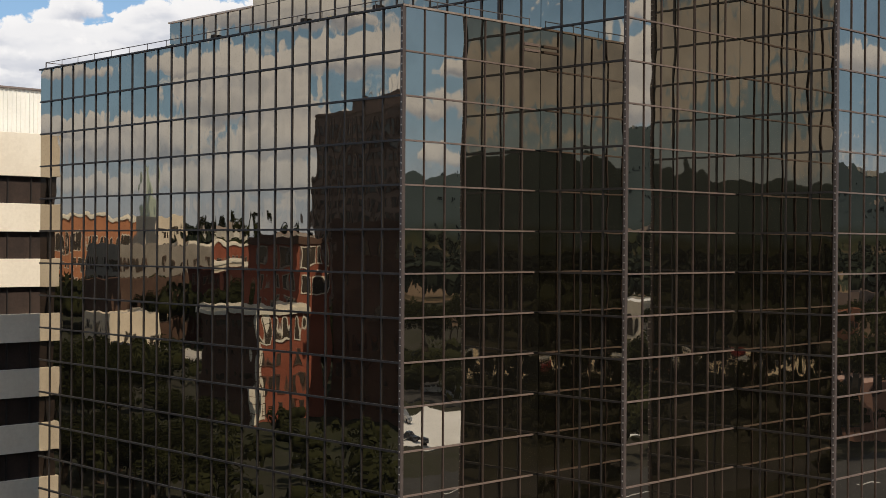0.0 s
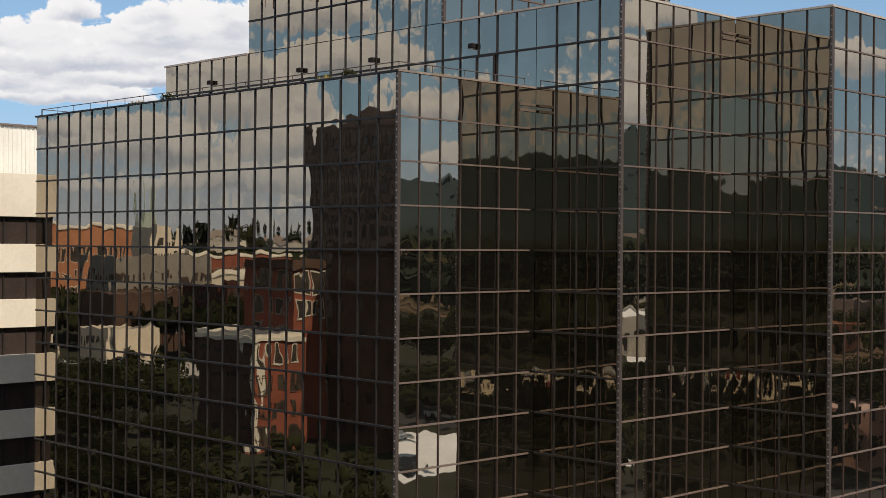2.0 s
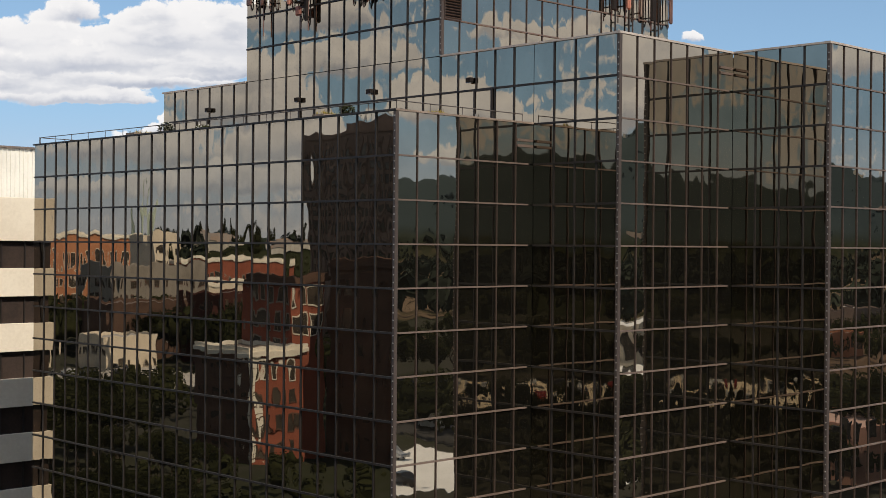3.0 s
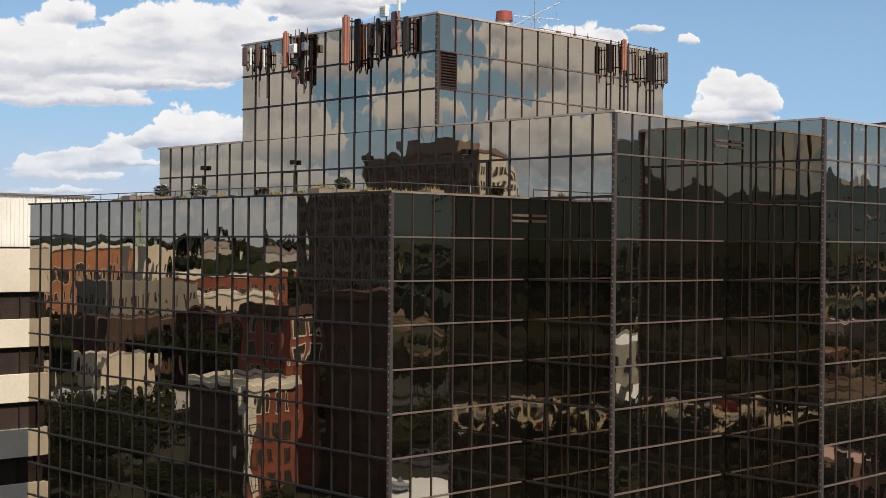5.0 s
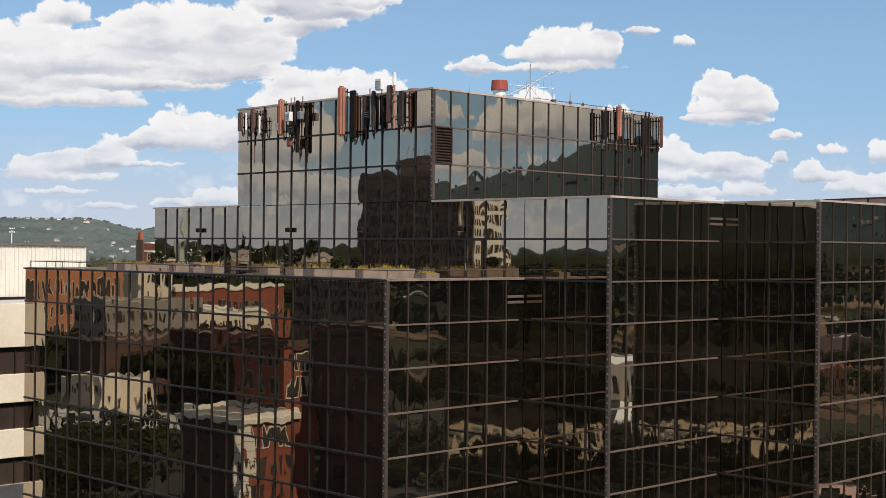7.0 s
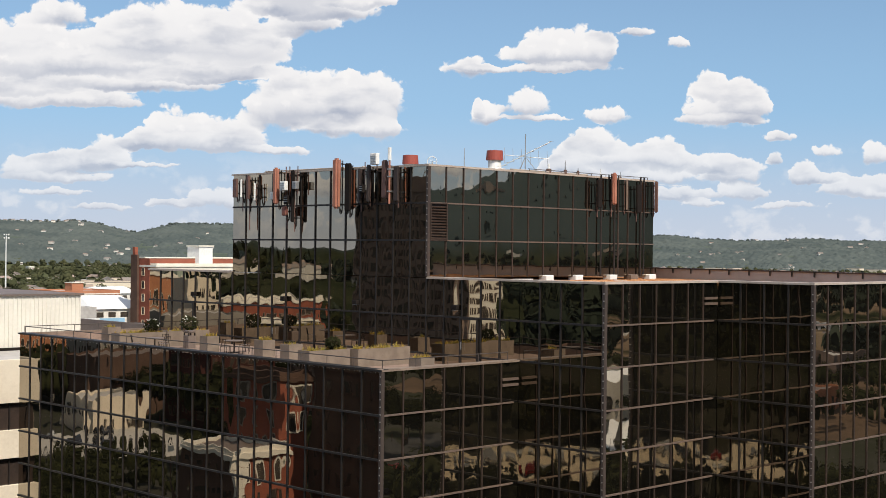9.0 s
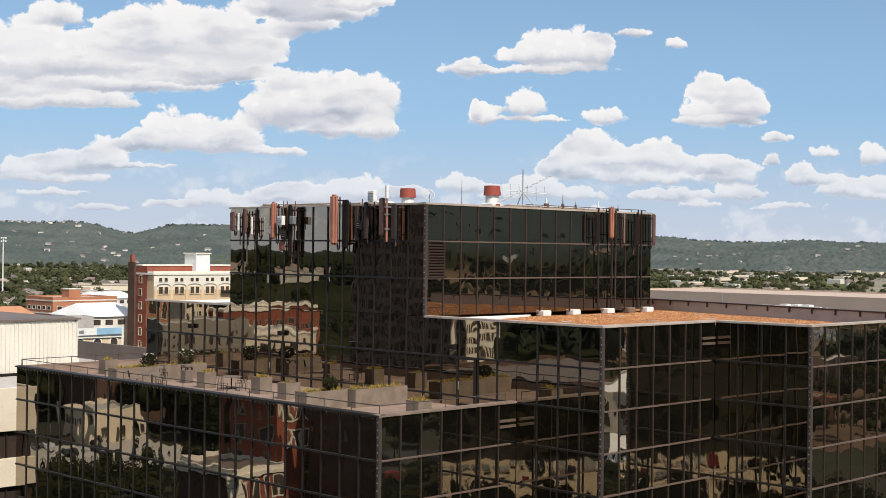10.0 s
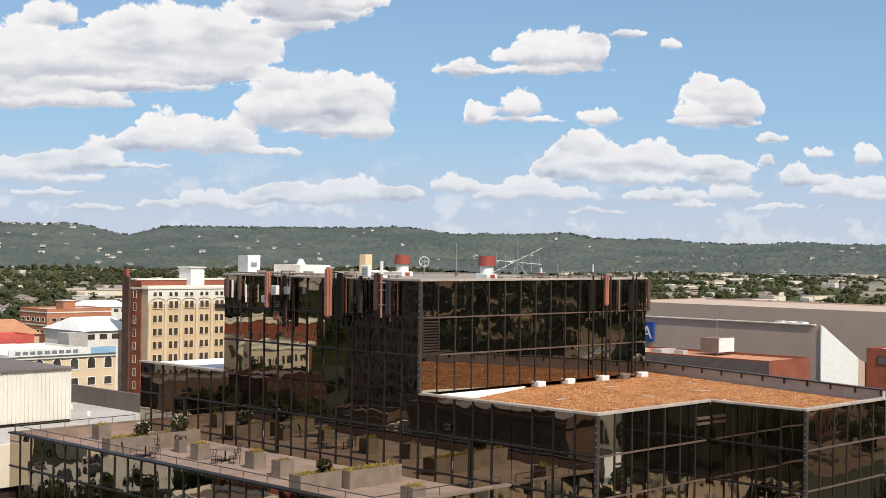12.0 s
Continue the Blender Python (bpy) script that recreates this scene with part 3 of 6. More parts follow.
strip([(M, PY0 - 0.1), (M, CY)], 0.3, 35.95, 36.05, "coping", PALECOPING, "pale metal coping")
strip([(M, CY), (DX - 0.15, CY)], 0.3, 35.955, 36.055, "coping", PALECOPING, "pale metal coping")
strip([(DX, CY + 0.2), (DX, EY)], 0.3, 35.96, 36.06, "coping", PALECOPING, "pale metal coping")
strip([(DX, EY), (FX, EY)], 0.3, 35.965, 36.065, "coping", PALECOPING, "pale metal coping")
strip([(M, PY1), (M, PY0)], 0.3, 41.95, 42.05, "coping", PALECOPING, "pale metal coping")
strip([(M, PY0), (PX1, PY0)], 0.3, 41.955, 42.055, "coping", PALECOPING, "pale metal coping")
strip([(PX1, PY0), (PX1, PY1)], 0.3, 41.95, 42.05, "coping", PALECOPING, "pale metal coping")


def corner_post(x, y, z0, z1):
    bm = box(bmesh.new(), -0.09, -0.09, z0, 0.11, 0.11, z1)
    bevelled(bm, 0.025)
    post = part("corner_post", bm, POST, office, "brown corner post", pose(x, y, 0))
    bm = bmesh.new()
    z = z0 + 0.2
    while z < z1 - 0.2:
        box(bm, -0.118, -0.04, z, -0.09, 0.010, z + 0.05)
        z += 0.34
    tagged(part("studs", bm, STUD, post, "row of bright studs"), kind="stuff")


corner_post(0, 0, 4, 31.97)
corner_post(M, CY, 4, 35.94)
corner_post(DX, EY, 4, 35.95)
corner_post(M, PY0, 36.08, 41.94)
bm = bmesh.new()
y = 0.3
while y < LY - 0.2:
    box(bm, -0.105, y, 31.915, -0.085, y + 0.03, 31.94)
    y += 0.36
tagged(part("edge_studs", bm, STUD, office, "row of bright studs under the coping"), kind="stuff")

# low vents near the inner corners
for x, y, z in ((7.95, 0, 31.02), (17.35, CY, 35.02)):
    bm = bmesh.new()
    for k in range(2):
        box(bm, 0, -0.10, 0.28 * k - 0.2, 1.15, -0.02, 0.28 * k - 0.08)
    part("vent_louver", bm, LEVELBAR, office, "weathered pair of vent slats", pose(x, y, z))

# louver beside the penthouse corner
bm = box(bmesh.new(), 0, -0.04, 0, 1.28, 0.02, 2.0)
louver = part("louver", bm, CORE, office, "brown ventilation louver", pose(M + 0.09, PY0, 38.0))
blade = mesh_of("blade", box(bmesh.new(), 0.06, -0.11, 0, 1.22, -0.03, 0.05), BAR)
for k in range(12):
    shared("blade", blade, louver, pose(0, 0, 0.12 + k * 0.152, 25, 0, 0))
bm = bmesh.new()
for a in ((0, -0.12, 0, 0.06, 0, 2), (1.22, -0.12, 0, 1.28, 0, 2), (0.06, -0.12, 0, 1.22, 0, 0.06), (0.06, -0.12, 1.94, 1.22, 0, 2)):
    box(bm, *a)
part("louver_frame", bm, BAR, louver)

# plinths and flashing under the penthouse
for x in (18.9, 21.6, 24.9, 27.0, 28.9):
    bm = bevelled(box(bmesh.new(), x - 0.35, PY0 - 0.30, 35.78, x + 0.35, PY0 + 0.3, 36.1), 0.03)
    part("plinth", bm, WHITEPAINT if x != 27.0 else COPING, office, "concrete plinth under the penthouse")
bm = prism(bmesh.new(), [(M + 0.2, PY0 - 0.12), (M + 0.2, PY0 - 1.0), (M + 2.5, PY0 - 2.0), (17.6, PY0 - 0.12)], 35.79, 35.9)
part("flashing", bm, WHITEROOF, office, "white roof flashing")
# parapet along the back of the gravel roof
back = [(FX - 0.1, EY + 0.1), (32.8, 10.0), (32.8, 33.0)]
bm = bmesh.new()
for (ax, ay), (bx, by) in zip(back, back[1:]):
    prism(bm, [(ax, ay), (ax + 0.3, ay), (bx + 0.3, by), (bx, by)], 35.7, 36.42)
part("roof_parapet", bm, PALEROOF, office, "pale grey roof parapet")
bm = bmesh.new()
for (ax, ay), (bx, by) in zip(back, back[1:]):
    prism(bm, [(ax - 0.06, ay), (ax + 0.36, ay), (bx + 0.36, by), (bx - 0.06, by)], 36.425, 36.50)
part("parapet_cap", bm, POST, office, "metal parapet cap")
bracket = mesh_of("bracket", box(bmesh.new(), -0.05, -0.04, 0, 0.02, 0.04, 0.32), FRAME)
for k in range(13):
    s = k / 12
    shared("bracket", bracket, office, pose(FX - 0.12 + s * (32.8 - FX), EY + 0.2 + s * (10 - EY), 36.16))
for k, (x, y, a) in enumerate(((21.0, -4.6, 20), (24.4, -1.0, -35), (27.5, 1.8, 60), (14.5, 1.2, 10), (22.0, 3.6, -15), (19.5, -0.8, 75))):
    plank = thing("board", "short weathered board lying on the gravel roof", "board", pose(x, y, 35.79, 0, 0, a), group="loose boards")
    part("plank", bevelled(box(bmesh.new(), -0.45, -0.07, 0, 0.45, 0.07, 0.05), 0.008), PALECOPING, plank)

# doors and lamps on the terrace wall
for y in (28.55, 19.15, 3.42):
    bm = bmesh.new()
    for a in ((-0.12, -0.66, 0, -0.02, -0.56, 2.5), (-0.12, 0.56, 0, -0.02, 0.66, 2.5), (-0.12, -0.56, 2.4, -0.02, 0.56, 2.5), (-0.115, -0.56, 0.02, -0.02, 0.56, 0.14)):
        box(bm, *a)
    d = part("door", bm, FRAME, office, "framed glass terrace door", pose(M, y, 31.505))
    box(bm := bmesh.new(), -0.06, -0.55, 0.15, -0.05, 0.55, 2.4)
    part("door_glass", bm, GLASS, d)
    part("handle", tube(bmesh.new(), (-0.18, 0.45, 0.85), (-0.18, 0.45, 1.25), 0.02), STEEL, d, "steel pull handle")
for y in (27.75, 18.55, 12.1, 4.3):
    bm = bevelled(box(bmesh.new(), -0.3, -0.2, -0.13, -0.06, 0.2, 0.13), 0.03)
    lamp = part("wall_lamp", bm, BLACK, office, "dark box floodlight", pose(M, y, 34.52))
    part("lens", box(bmesh.new(), -0.28, -0.16, -0.15, -0.08, 0.16, -0.132), STEEL, lamp)

# ---------------------------------------------------------------- roof terrace
DECK = 31.5
part("terrace_floor", box(bmesh.new(), 0.34, 0.34, 31.2, M - 0.02, LY - 0.34, DECK), PAVER, office, "pinkish terrace paving")
bm = bmesh.new()
for a in ((0.15, 0.15, 31.0, 0.33, LY, 31.975), (0.332, 0.15, 31.0, M - 0.03, 0.33, 31.975), (0.332, LY - 0.33, 31.0, M - 0.03, LY - 0.02, 31.975)):
    box(bm, *a)
part("terrace_parapet", bm, PAVER, office, "low inner parapet of the terrace")
strip([(M - 0.05, LY), (0.4, LY)], 0.42, 31.98, 32.07, "coping", COPING, "weathered coping")


def railing(name, pts):
    rail = thing(name, "low brown pipe railing on the terrace edge", "railing")
    for (ax, ay), (bx, by) in zip(pts, pts[1:]):
        bm = bmesh.new()
        tube(bm, (ax, ay, 32.47), (bx, by, 32.47), 0.024)
        part("top_rail", bm, RAILM, rail)
        n = max(2, round(math.hypot(bx - ax, by - ay) / 1.9))
        post = mesh_of("post", tube(bmesh.new(), (0, 0, 0), (0, 0, 0.46), 0.02, seg=6), RAILM)
        for k in range(n + 1):
            s = k / n
            shared("post", post, rail, pose(ax + (bx - ax) * s, ay + (by - ay) * s, 32.04))
    return rail


railing("railing", [(0.22, LY - 0.3), (0.22, 0.22), (M - 0.6, 0.22)])
railing("railing", [(0.22, LY - 0.2), (M - 0.4, LY - 0.2)])


def tuft(bm, x, y, z, h, r, count, rnd):
    """Blades of grass from one root."""
    for _ in range(count):
        a, s = rnd.uniform(0, math.tau), rnd.uniform(0.3, 1.0)
        tip = Vector((x + math.cos(a) * r * s, y + math.sin(a) * r * s, z + h * rnd.uniform(0.5, 1.0)))
        px, py = -math.sin(a) * 0.026, math.cos(a) * 0.026
        bx, by = x + rnd.uniform(-r, r) * 0.4, y + rnd.uniform(-r, r) * 0.4
        bm.faces.new([bm.verts.new(p) for p in ((bx - px, by - py, z), (bx + px, by + py, z), tuple(tip))])


def leaves(bm, c, r, count, size, rnd, flat=0.8):
    """Small leaves through a rounded crown."""
    for _ in range(count):
        d = Vector((rnd.gauss(0, 1), rnd.gauss(0, 1), rnd.gauss(0, 1))).normalized()
        p = Vector(c) + Vector((d.x * r, d.y * r, d.z * r * flat)) * rnd.uniform(0.45, 1.0) ** 0.6
        a = Vector((rnd.gauss(0, 1), rnd.gauss(0, 1), rnd.gauss(0, 1))).normalized()
        b = a.orthogonal().normalized()
        s = size * rnd.uniform(0.6, 1.3)
        bm.faces.new([bm.verts.new(tuple(q)) for q in (p - a * s, p + b * s * 0.5, p + a * s, p - b * s * 0.5)])


def planter(x0, y0, x1, y1, h, grass, bush=None, label="grey aggregate planter with dry yellow grasses"):
    rnd = random.Random(int(x0 * 91 + y0 * 37))
    p = thing("planter", label, "planter", pose(x0, y0, DECK), group="terrace planters")
    w, d = x1 - x0, y1 - y0
    bm = bmesh.new()
    t = 0.07
    for a in ((0, 0, 0, w, t, h), (0, d - t, 0, w, d, h), (0, t, 0, t, d - t, h), (w - t, t, 0, w, d - t, h)):
        box(bm, *a)
    part("tub", bm, PLANTER, p)
    part("soil", box(bmesh.new(), t, t, 0.02, w - t, d - t, h - 0.06), SOIL, p, "dark soil")
    bm = bmesh.new()
    for _ in range(int(grass * w * d * 14)):
        tuft(bm, rnd.uniform(0.1, w - 0.1), rnd.uniform(0.1, d - 0.1), h - 0.06, rnd.uniform(0.14, 0.36), 0.2, 9, rnd)
    if bm.faces:
        part("grass", bm, LEAFDRY, p, "dry yellow grass")["kind"] = "stuff"
    else:
        bm.free()
    if bush:
        bx, by, r, mat = bush
        bm = bmesh.new()
        for _ in range(5):
            tube(bm, (bx, by, h - 0.1), (bx + rnd.uniform(-r, r) * 0.5, by + rnd.uniform(-r, r) * 0.5, h + r * 0.7), 0.015, 0.006, 5)
        part("stems", bm, BARK, p)
        bm = bmesh.new()
        leaves(bm, (bx, by, h + r * 0.75), r, 620, 0.07, rnd)
        part("bush", bm, LEAF, p, "rounded dark green shrub")
        if mat is FLOWER:
            bm = bmesh.new()
            for _ in range(14):
                a, e = rnd.uniform(0, math.tau), rnd.uniform(-0.1, 1.3)
                c = (bx + math.cos(a) * math.cos(e) * r * 0.98, by + math.sin(a) * math.cos(e) * r * 0.98, h + r * 0.75 + math.sin(e) * r * 0.8)
                leaves(bm, c, 0.06, 7, 0.035, rnd)
            part("blossom", bm, FLOWER, p, "white blossom heads")
    return p


planter(1.6, 7.05, 4.28, 7.95, 0.92, 1.0, (1.9, 0.45, 0.42, LEAF), "long aggregate planter with a dark green shrub")
planter(4.38, 6.55, 8.0, 7.45, 0.92, 0.9, None, "long aggregate planter with low flowering plants")
planter(3.9, 1.5, 4.8, 2.35, 0.8, 1.3)
planter(4.6, 14.7, 5.45, 15.5, 0.92, 1.8)
planter(4.0, 11.65, 4.95, 12.4, 0.88, 0.9)
planter(4.1, 19.2, 4.92, 19.95, 0.92, 1.8)
planter(1.5, 24.25, 4.7, 25.15, 0.92, 1.0, (2.45, 0.45, 0.5, FLOWER), "long aggregate planter with a white-flowering shrub")
planter(4.95, 24.5, 8.0, 25.35, 0.92, 0.4, (1.85, 0.45, 0.58, FLOWER), "long aggregate planter with a round white-flowering shrub")
planter(4.3, 30.1, 5.2, 30.9, 0.92, 1.0)


def litter_bin(x, y):
    b = thing("litter_bin", "dark brown litter bin with a raised hood", "bin", pose(x, y, DECK))
    part("body", bevelled(box(bmesh.new(), -0.27, -0.27, 0, 0.27, 0.27, 0.75), 0.03), BROWNMETAL, b)
    part("hood", bevelled(box(bmesh.new(), -0.29, -0.29, 0.9, 0.29, 0.29, 1.05), 0.05, 2), BROWNMETAL, b)
    for sx in (-0.22, 0.22):
        for sy in (-0.22, 0.22):
            part("leg", box(bmesh.new(), sx - 0.03, sy - 0.03, 0.75, sx + 0.03, sy + 0.03, 0.9), BLACK, b)


litter_bin(5.3, 22.7)


def patio_table(x, y):
    t = thing("patio_table", "round dark metal patio table", "table", pose(x, y, DECK))
    part("top", tube(bmesh.new(), (0, 0, 0.70), (0, 0, 0.73), 0.6, seg=20), BROWNMETAL, t)
    part("stem", tube(bmesh.new(), (0, 0, 0), (0, 0, 0.7), 0.04), BLACK, t)
    for k in range(4):
        a = k * math.pi / 2 + 0.4
        part("foot", tube(bmesh.new(), (0, 0, 0.06), (math.cos(a) * 0.4, math.sin(a) * 0.4, 0.02), 0.02), BLACK, t)


def patio_chair(m):
    c = thing("patio_chair", "dark wire patio chair", "chair", m, group="terrace chairs")
    part("seat", box(bmesh.new(), -0.22, -0.22, 0.42, 0.22, 0.22, 0.45), BROWNMETAL, c)
    bm = bmesh.new()
    for k in range(5):
        tube(bm, (-0.2 + k * 0.1, 0.22, 0.45), (-0.2 + k * 0.1, 0.3, 0.86), 0.012, seg=5)
    tube(bm, (-0.22, 0.3, 0.86), (0.22, 0.3, 0.86), 0.016, seg=6)
    part("backrest", bm, BLACK, c)
    for sx in (-0.2, 0.2):
        for sy in (-0.2, 0.2):
            part("leg", tube(bmesh.new(), (sx, sy, 0), (sx, sy, 0.42), 0.014, seg=6), BLACK, c)
    return c


patio_table(2.7, 22.4)
patio_table(5.1, 18.0)
chair = patio_chair(pose(2.7, 21.4, DECK, 0, 0, 180))
for x, y, a in ((3.6, 22.9, -60), (1.9, 23.1, 50), (5.0, 17.0, 180), (6.0, 18.2, -90), (4.2, 17.6, 110)):
    copy_thing(chair, pose(x, y, DECK, 0, 0, a))


# ---------------------------------------------------------------- antennas and plant on the penthouse
def panel_antenna(label, x, y, z0, z1, w, depth, mat, turn, radios=0, drop=0.0):
    """A panel on a pipe mast that hangs outside the roof edge. turn 0 faces the shaded side, 90 the sunny side."""
    w, depth = w * 0.74, depth * 0.74
    a = thing("panel_antenna", label, "antenna", pose(x, y, 0, 0, 0, turn), group="rooftop antennas")
    bm = bevelled(box(bmesh.new(), -depth - 0.12, -w / 2, z0, -0.12, w / 2, z1), min(w, depth) * 0.30, 3)
    part("cover", bm, mat, a)
    part("mast", tube(bmesh.new(), (-0.02, 0.02, z0 - 0.25 - drop), (-0.02, 0.02, z1 - 0.05), 0.035), BROWNCOVER, a, "brown pipe mast")
    for z in (z0 + 0.25, z1 - 0.3):
        bm = bmesh.new()
        box(bm, -0.12, -0.05, z - 0.04, 0.0, 0.05, z + 0.04)
        box(bm, 0.0, -0.04, z - 0.03, 0.42, 0.04, z + 0.03)
        part("bracket", bm, BLACK, a)
    for k in range(radios):
        z = z0 - 0.1 - k * 0.55 if drop else z0 + 0.3 + k * 0.7
        box(bm := bmesh.new(), -0.3, 0.08 + w / 2, z, -0.02, 0.38 + w / 2, z + 0.45)
        part("radio_unit", bevelled(bm, 0.02), WHITEPAINT if k % 2 == 0 else BROWNCOVER, a, "boxy radio unit")
    bm = bmesh.new()
    for k in range(3):
        p = [(-0.05, -0.06 + 0.05 * k, z0), (0.05, -0.10 + 0.06 * k, z0 - 0.22 - 0.05 * k), (0.14, -0.02 + 0.03 * k, z0 - 0.05), (0.16, 0.05 * k, z1 - 0.1)]
        for s, e in zip(p, p[1:]):
            tube(bm, s, e, 0.014, seg=5)
    part("cable", bm, BLACK, a, "looped black feed cables")["kind"] = "stuff"
    return a


EDGE = M - 0.28
panel_antenna("brown panel antenna on the shaded roof edge", EDGE, 23.02, 40.58, 41.74, 0.58, 0.2, BROWNCOVER, 0)
panel_antenna("narrow white-edged panel antenna on a mast", EDGE, 22.45, 40.58, 41.68, 0.14, 0.16, WHITEPAINT, 0, drop=0.6)
panel_antenna("dark panel antenna on a long thin mast", EDGE, 21.75, 40.45, 41.9, 0.34, 0.18, BROWNCOVER, 0, drop=1.6)
panel_antenna("narrow white-edged panel antenna on a mast", EDGE, 21.10, 40.34, 41.43, 0.13, 0.14, WHITEPAINT, 0)
panel_antenna("tall terracotta panel antenna with radio units", EDGE, 18.90, 40.09, 42.27, 0.48, 0.40, BLUSH, 0, 1)
panel_antenna("dark cluster antenna with white radio boxes", EDGE, 17.42, 39.03, 42.08, 0.36, 0.22, BLACK, 0, 0, 0.3)
panel_antenna("low reddish radio cover below the roof edge", EDGE, 18.10, 39.40, 39.96, 0.6, 0.3, REDDISH, 0, 0, 0.5)
panel_antenna("large terracotta panel antenna on the roof edge", EDGE, 13.37, 39.76, 42.59, 0.62, 0.50, BLUSH, 0)
panel_antenna("broad black panel antenna on the roof edge", EDGE, 12.50, 39.60, 42.29, 0.66, 0.22, BLACK, 0, 0, 0.1)
panel_antenna("dark panel antenna on the roof edge", EDGE, 11.55, 40.03, 41.95, 0.34, 0.2, DARKCOVER, 0, 0, 0.2)
panel_antenna("dark panel antenna on the roof edge", EDGE, 10.80, 40.11, 42.14, 0.36, 0.2, DARKCOVER, 0)
panel_antenna("brown panel antenna on the roof edge", EDGE, 9.45, 40.28, 42.34, 0.56, 0.28, BROWNCOVER, 0)
panel_antenna("dark brown panel antenna near the roof corner", EDGE, 8.55, 40.09, 41.97, 0.52, 0.2, DARKCOVER, 0, 0, 0.1)


def radio_box(y, z0, z1, w, mat, label):
    """A radio unit strapped to a pipe outside the shaded roof edge."""
    r = thing("radio_unit", label, "radio unit", pose(EDGE, y, 0), group="rooftop radio units")
    part("case", bevelled(box(bmesh.new(), -0.42, -w / 2, z0, -0.16, w / 2, z1), 0.02), mat, r)
    for k in range(3):
        z = z0 + (z1 - z0) * (0.25 + 0.25 * k)
        part("fin", box(bmesh.new(), -0.45, -w / 2 + 0.03, z, -0.424, w / 2 - 0.03, z + 0.02), STEEL, r)
    part("pipe", tube(bmesh.new(), (-0.12, 0, z0 - 0.3), (-0.12, 0, 42.3), 0.03), BROWNCOVER, r)
    part("bracket", box(bmesh.new(), -0.09, -0.04, 41.75, 0.28, 0.04, 41.83), BLACK, r)


radio_box(18.14, 40.90, 41.44, 0.48, WHITEPAINT, "white finned radio unit on a pipe")
radio_box(17.80, 40.10, 40.60, 0.40, BLACK, "black finned radio unit on a pipe")
radio_box(17.05, 40.95, 41.40, 0.34, STEEL, "small grey radio unit on a pipe")
radio_box(11.18, 40.60, 41.05, 0.26, BLACK, "black finned radio unit on a pipe")
radio_box(10.20, 42.12, 42.74, 0.50, WHITEPAINT, "white radio drum raised over the roof edge")
tall = thing("mast_antenna", "slim pipe mast with a white top at the roof edge", "antenna", pose(EDGE - 0.3, 9.0, 0))
part("pipe", tube(bmesh.new(), (0, 0, 39.95), (0, 0, 42.75), 0.06), BLUSH, tall)
part("top", tube(bmesh.new(), (0, 0, 42.3), (0, 0, 43.0), 0.10), WHITEPAINT, tall, "white top cylinder")
for z in (40.6, 41.4, 41.8):
    part("clamp", box(bmesh.new(), -0.1, -0.09, z, 0.34, 0.09, z + 0.07), STEEL, tall)
SOUTH = PY0 - 0.28
panel_antenna("black panel antenna on the sunny roof edge", 23.2, SOUTH, 40.14, 41.82, 0.56, 0.2, BLACK, 90, 0, 0.3)
panel_antenna("terracotta panel antenna on the sunny roof edge", 24.58, SOUTH, 40.37, 42.31, 0.42, 0.3, BLUSH, 90, 0, 0.5)
panel_antenna("slim pale panel antenna on the sunny edge", 25.9, SOUTH, 40.08, 41.96, 0.14, 0.14, COPING, 90)
panel_antenna("black panel antenna on the sunny roof edge", 27.1, SOUTH, 39.95, 41.71, 0.64, 0.2, BLACK, 90, 0, 0.3)
panel_antenna("reddish brown panel antenna at the far roof corner", 28.88, SOUTH, 39.99, 41.98, 0.34, 0.26, BROWNCOVER, 90)
for x in (23.72, 25.05, 25.43, 27.7, 28.05):
    p = thing("conduit", "brown vertical conduit on the penthouse wall", "pipe", pose(x, PY0 - 0.16, 0), group="penthouse conduits")
    part("pipe", tube(bmesh.new(), (0, 0, 36.1), (0, 0, 42.2), 0.05), BAR if x == 25.43 else FRAME, p)
    for z in (37.5, 39.5, 41.3):
        part("clamp", box(bmesh.new(), -0.08, 0.0, z, 0.08, 0.14, z + 0.06), FRAME, p)


def exhaust_fan(x, y, s=1.0):
    f = thing("exhaust_fan", "red-topped white exhaust fan on the roof", "fan", pose(x, y, 41.97), group="roof fans")
    part("base", bevelled(box(bmesh.new(), -0.5 * s, -0.5 * s, 0, 0.5 * s, 0.5 * s, 0.35 * s), 0.03), WHITEPAINT, f)
    part("throat", tube(bmesh.new(), (0, 0, 0.35 * s), (0, 0, 0.85 * s), 0.42 * s, seg=16), WHITEPAINT, f, "white drum")
    part("hood", tube(bmesh.new(), (0, 0, 0.85 * s), (0, 0, 1.45 * s), 0.55 * s, 0.5 * s, seg=20), REDPAINT, f, "faded red hood")
    part("door", box(bmesh.new(), -0.2 * s, -0.505 * s, 0.06, 0.2 * s, -0.5 * s, 0.3 * s), REDPAINT, f)


exhaust_fan(16.9, 8.9, 0.93)
exhaust_fan(16.6, 15.7, 0.93)
drum = thing("vent_drum", "low white roof ventilator", "vent", pose(13.2, 14.2, 41.97))
part("drum", tube(bmesh.new(), (0, 0, 0), (0, 0, 0.32), 0.6, 0.62, 20), WHITEPAINT, drum)
part("cap", tube(bmesh.new(), (0, 0, 0.32), (0, 0, 0.42), 0.68, 0.5, 20), WHITEPAINT, drum)


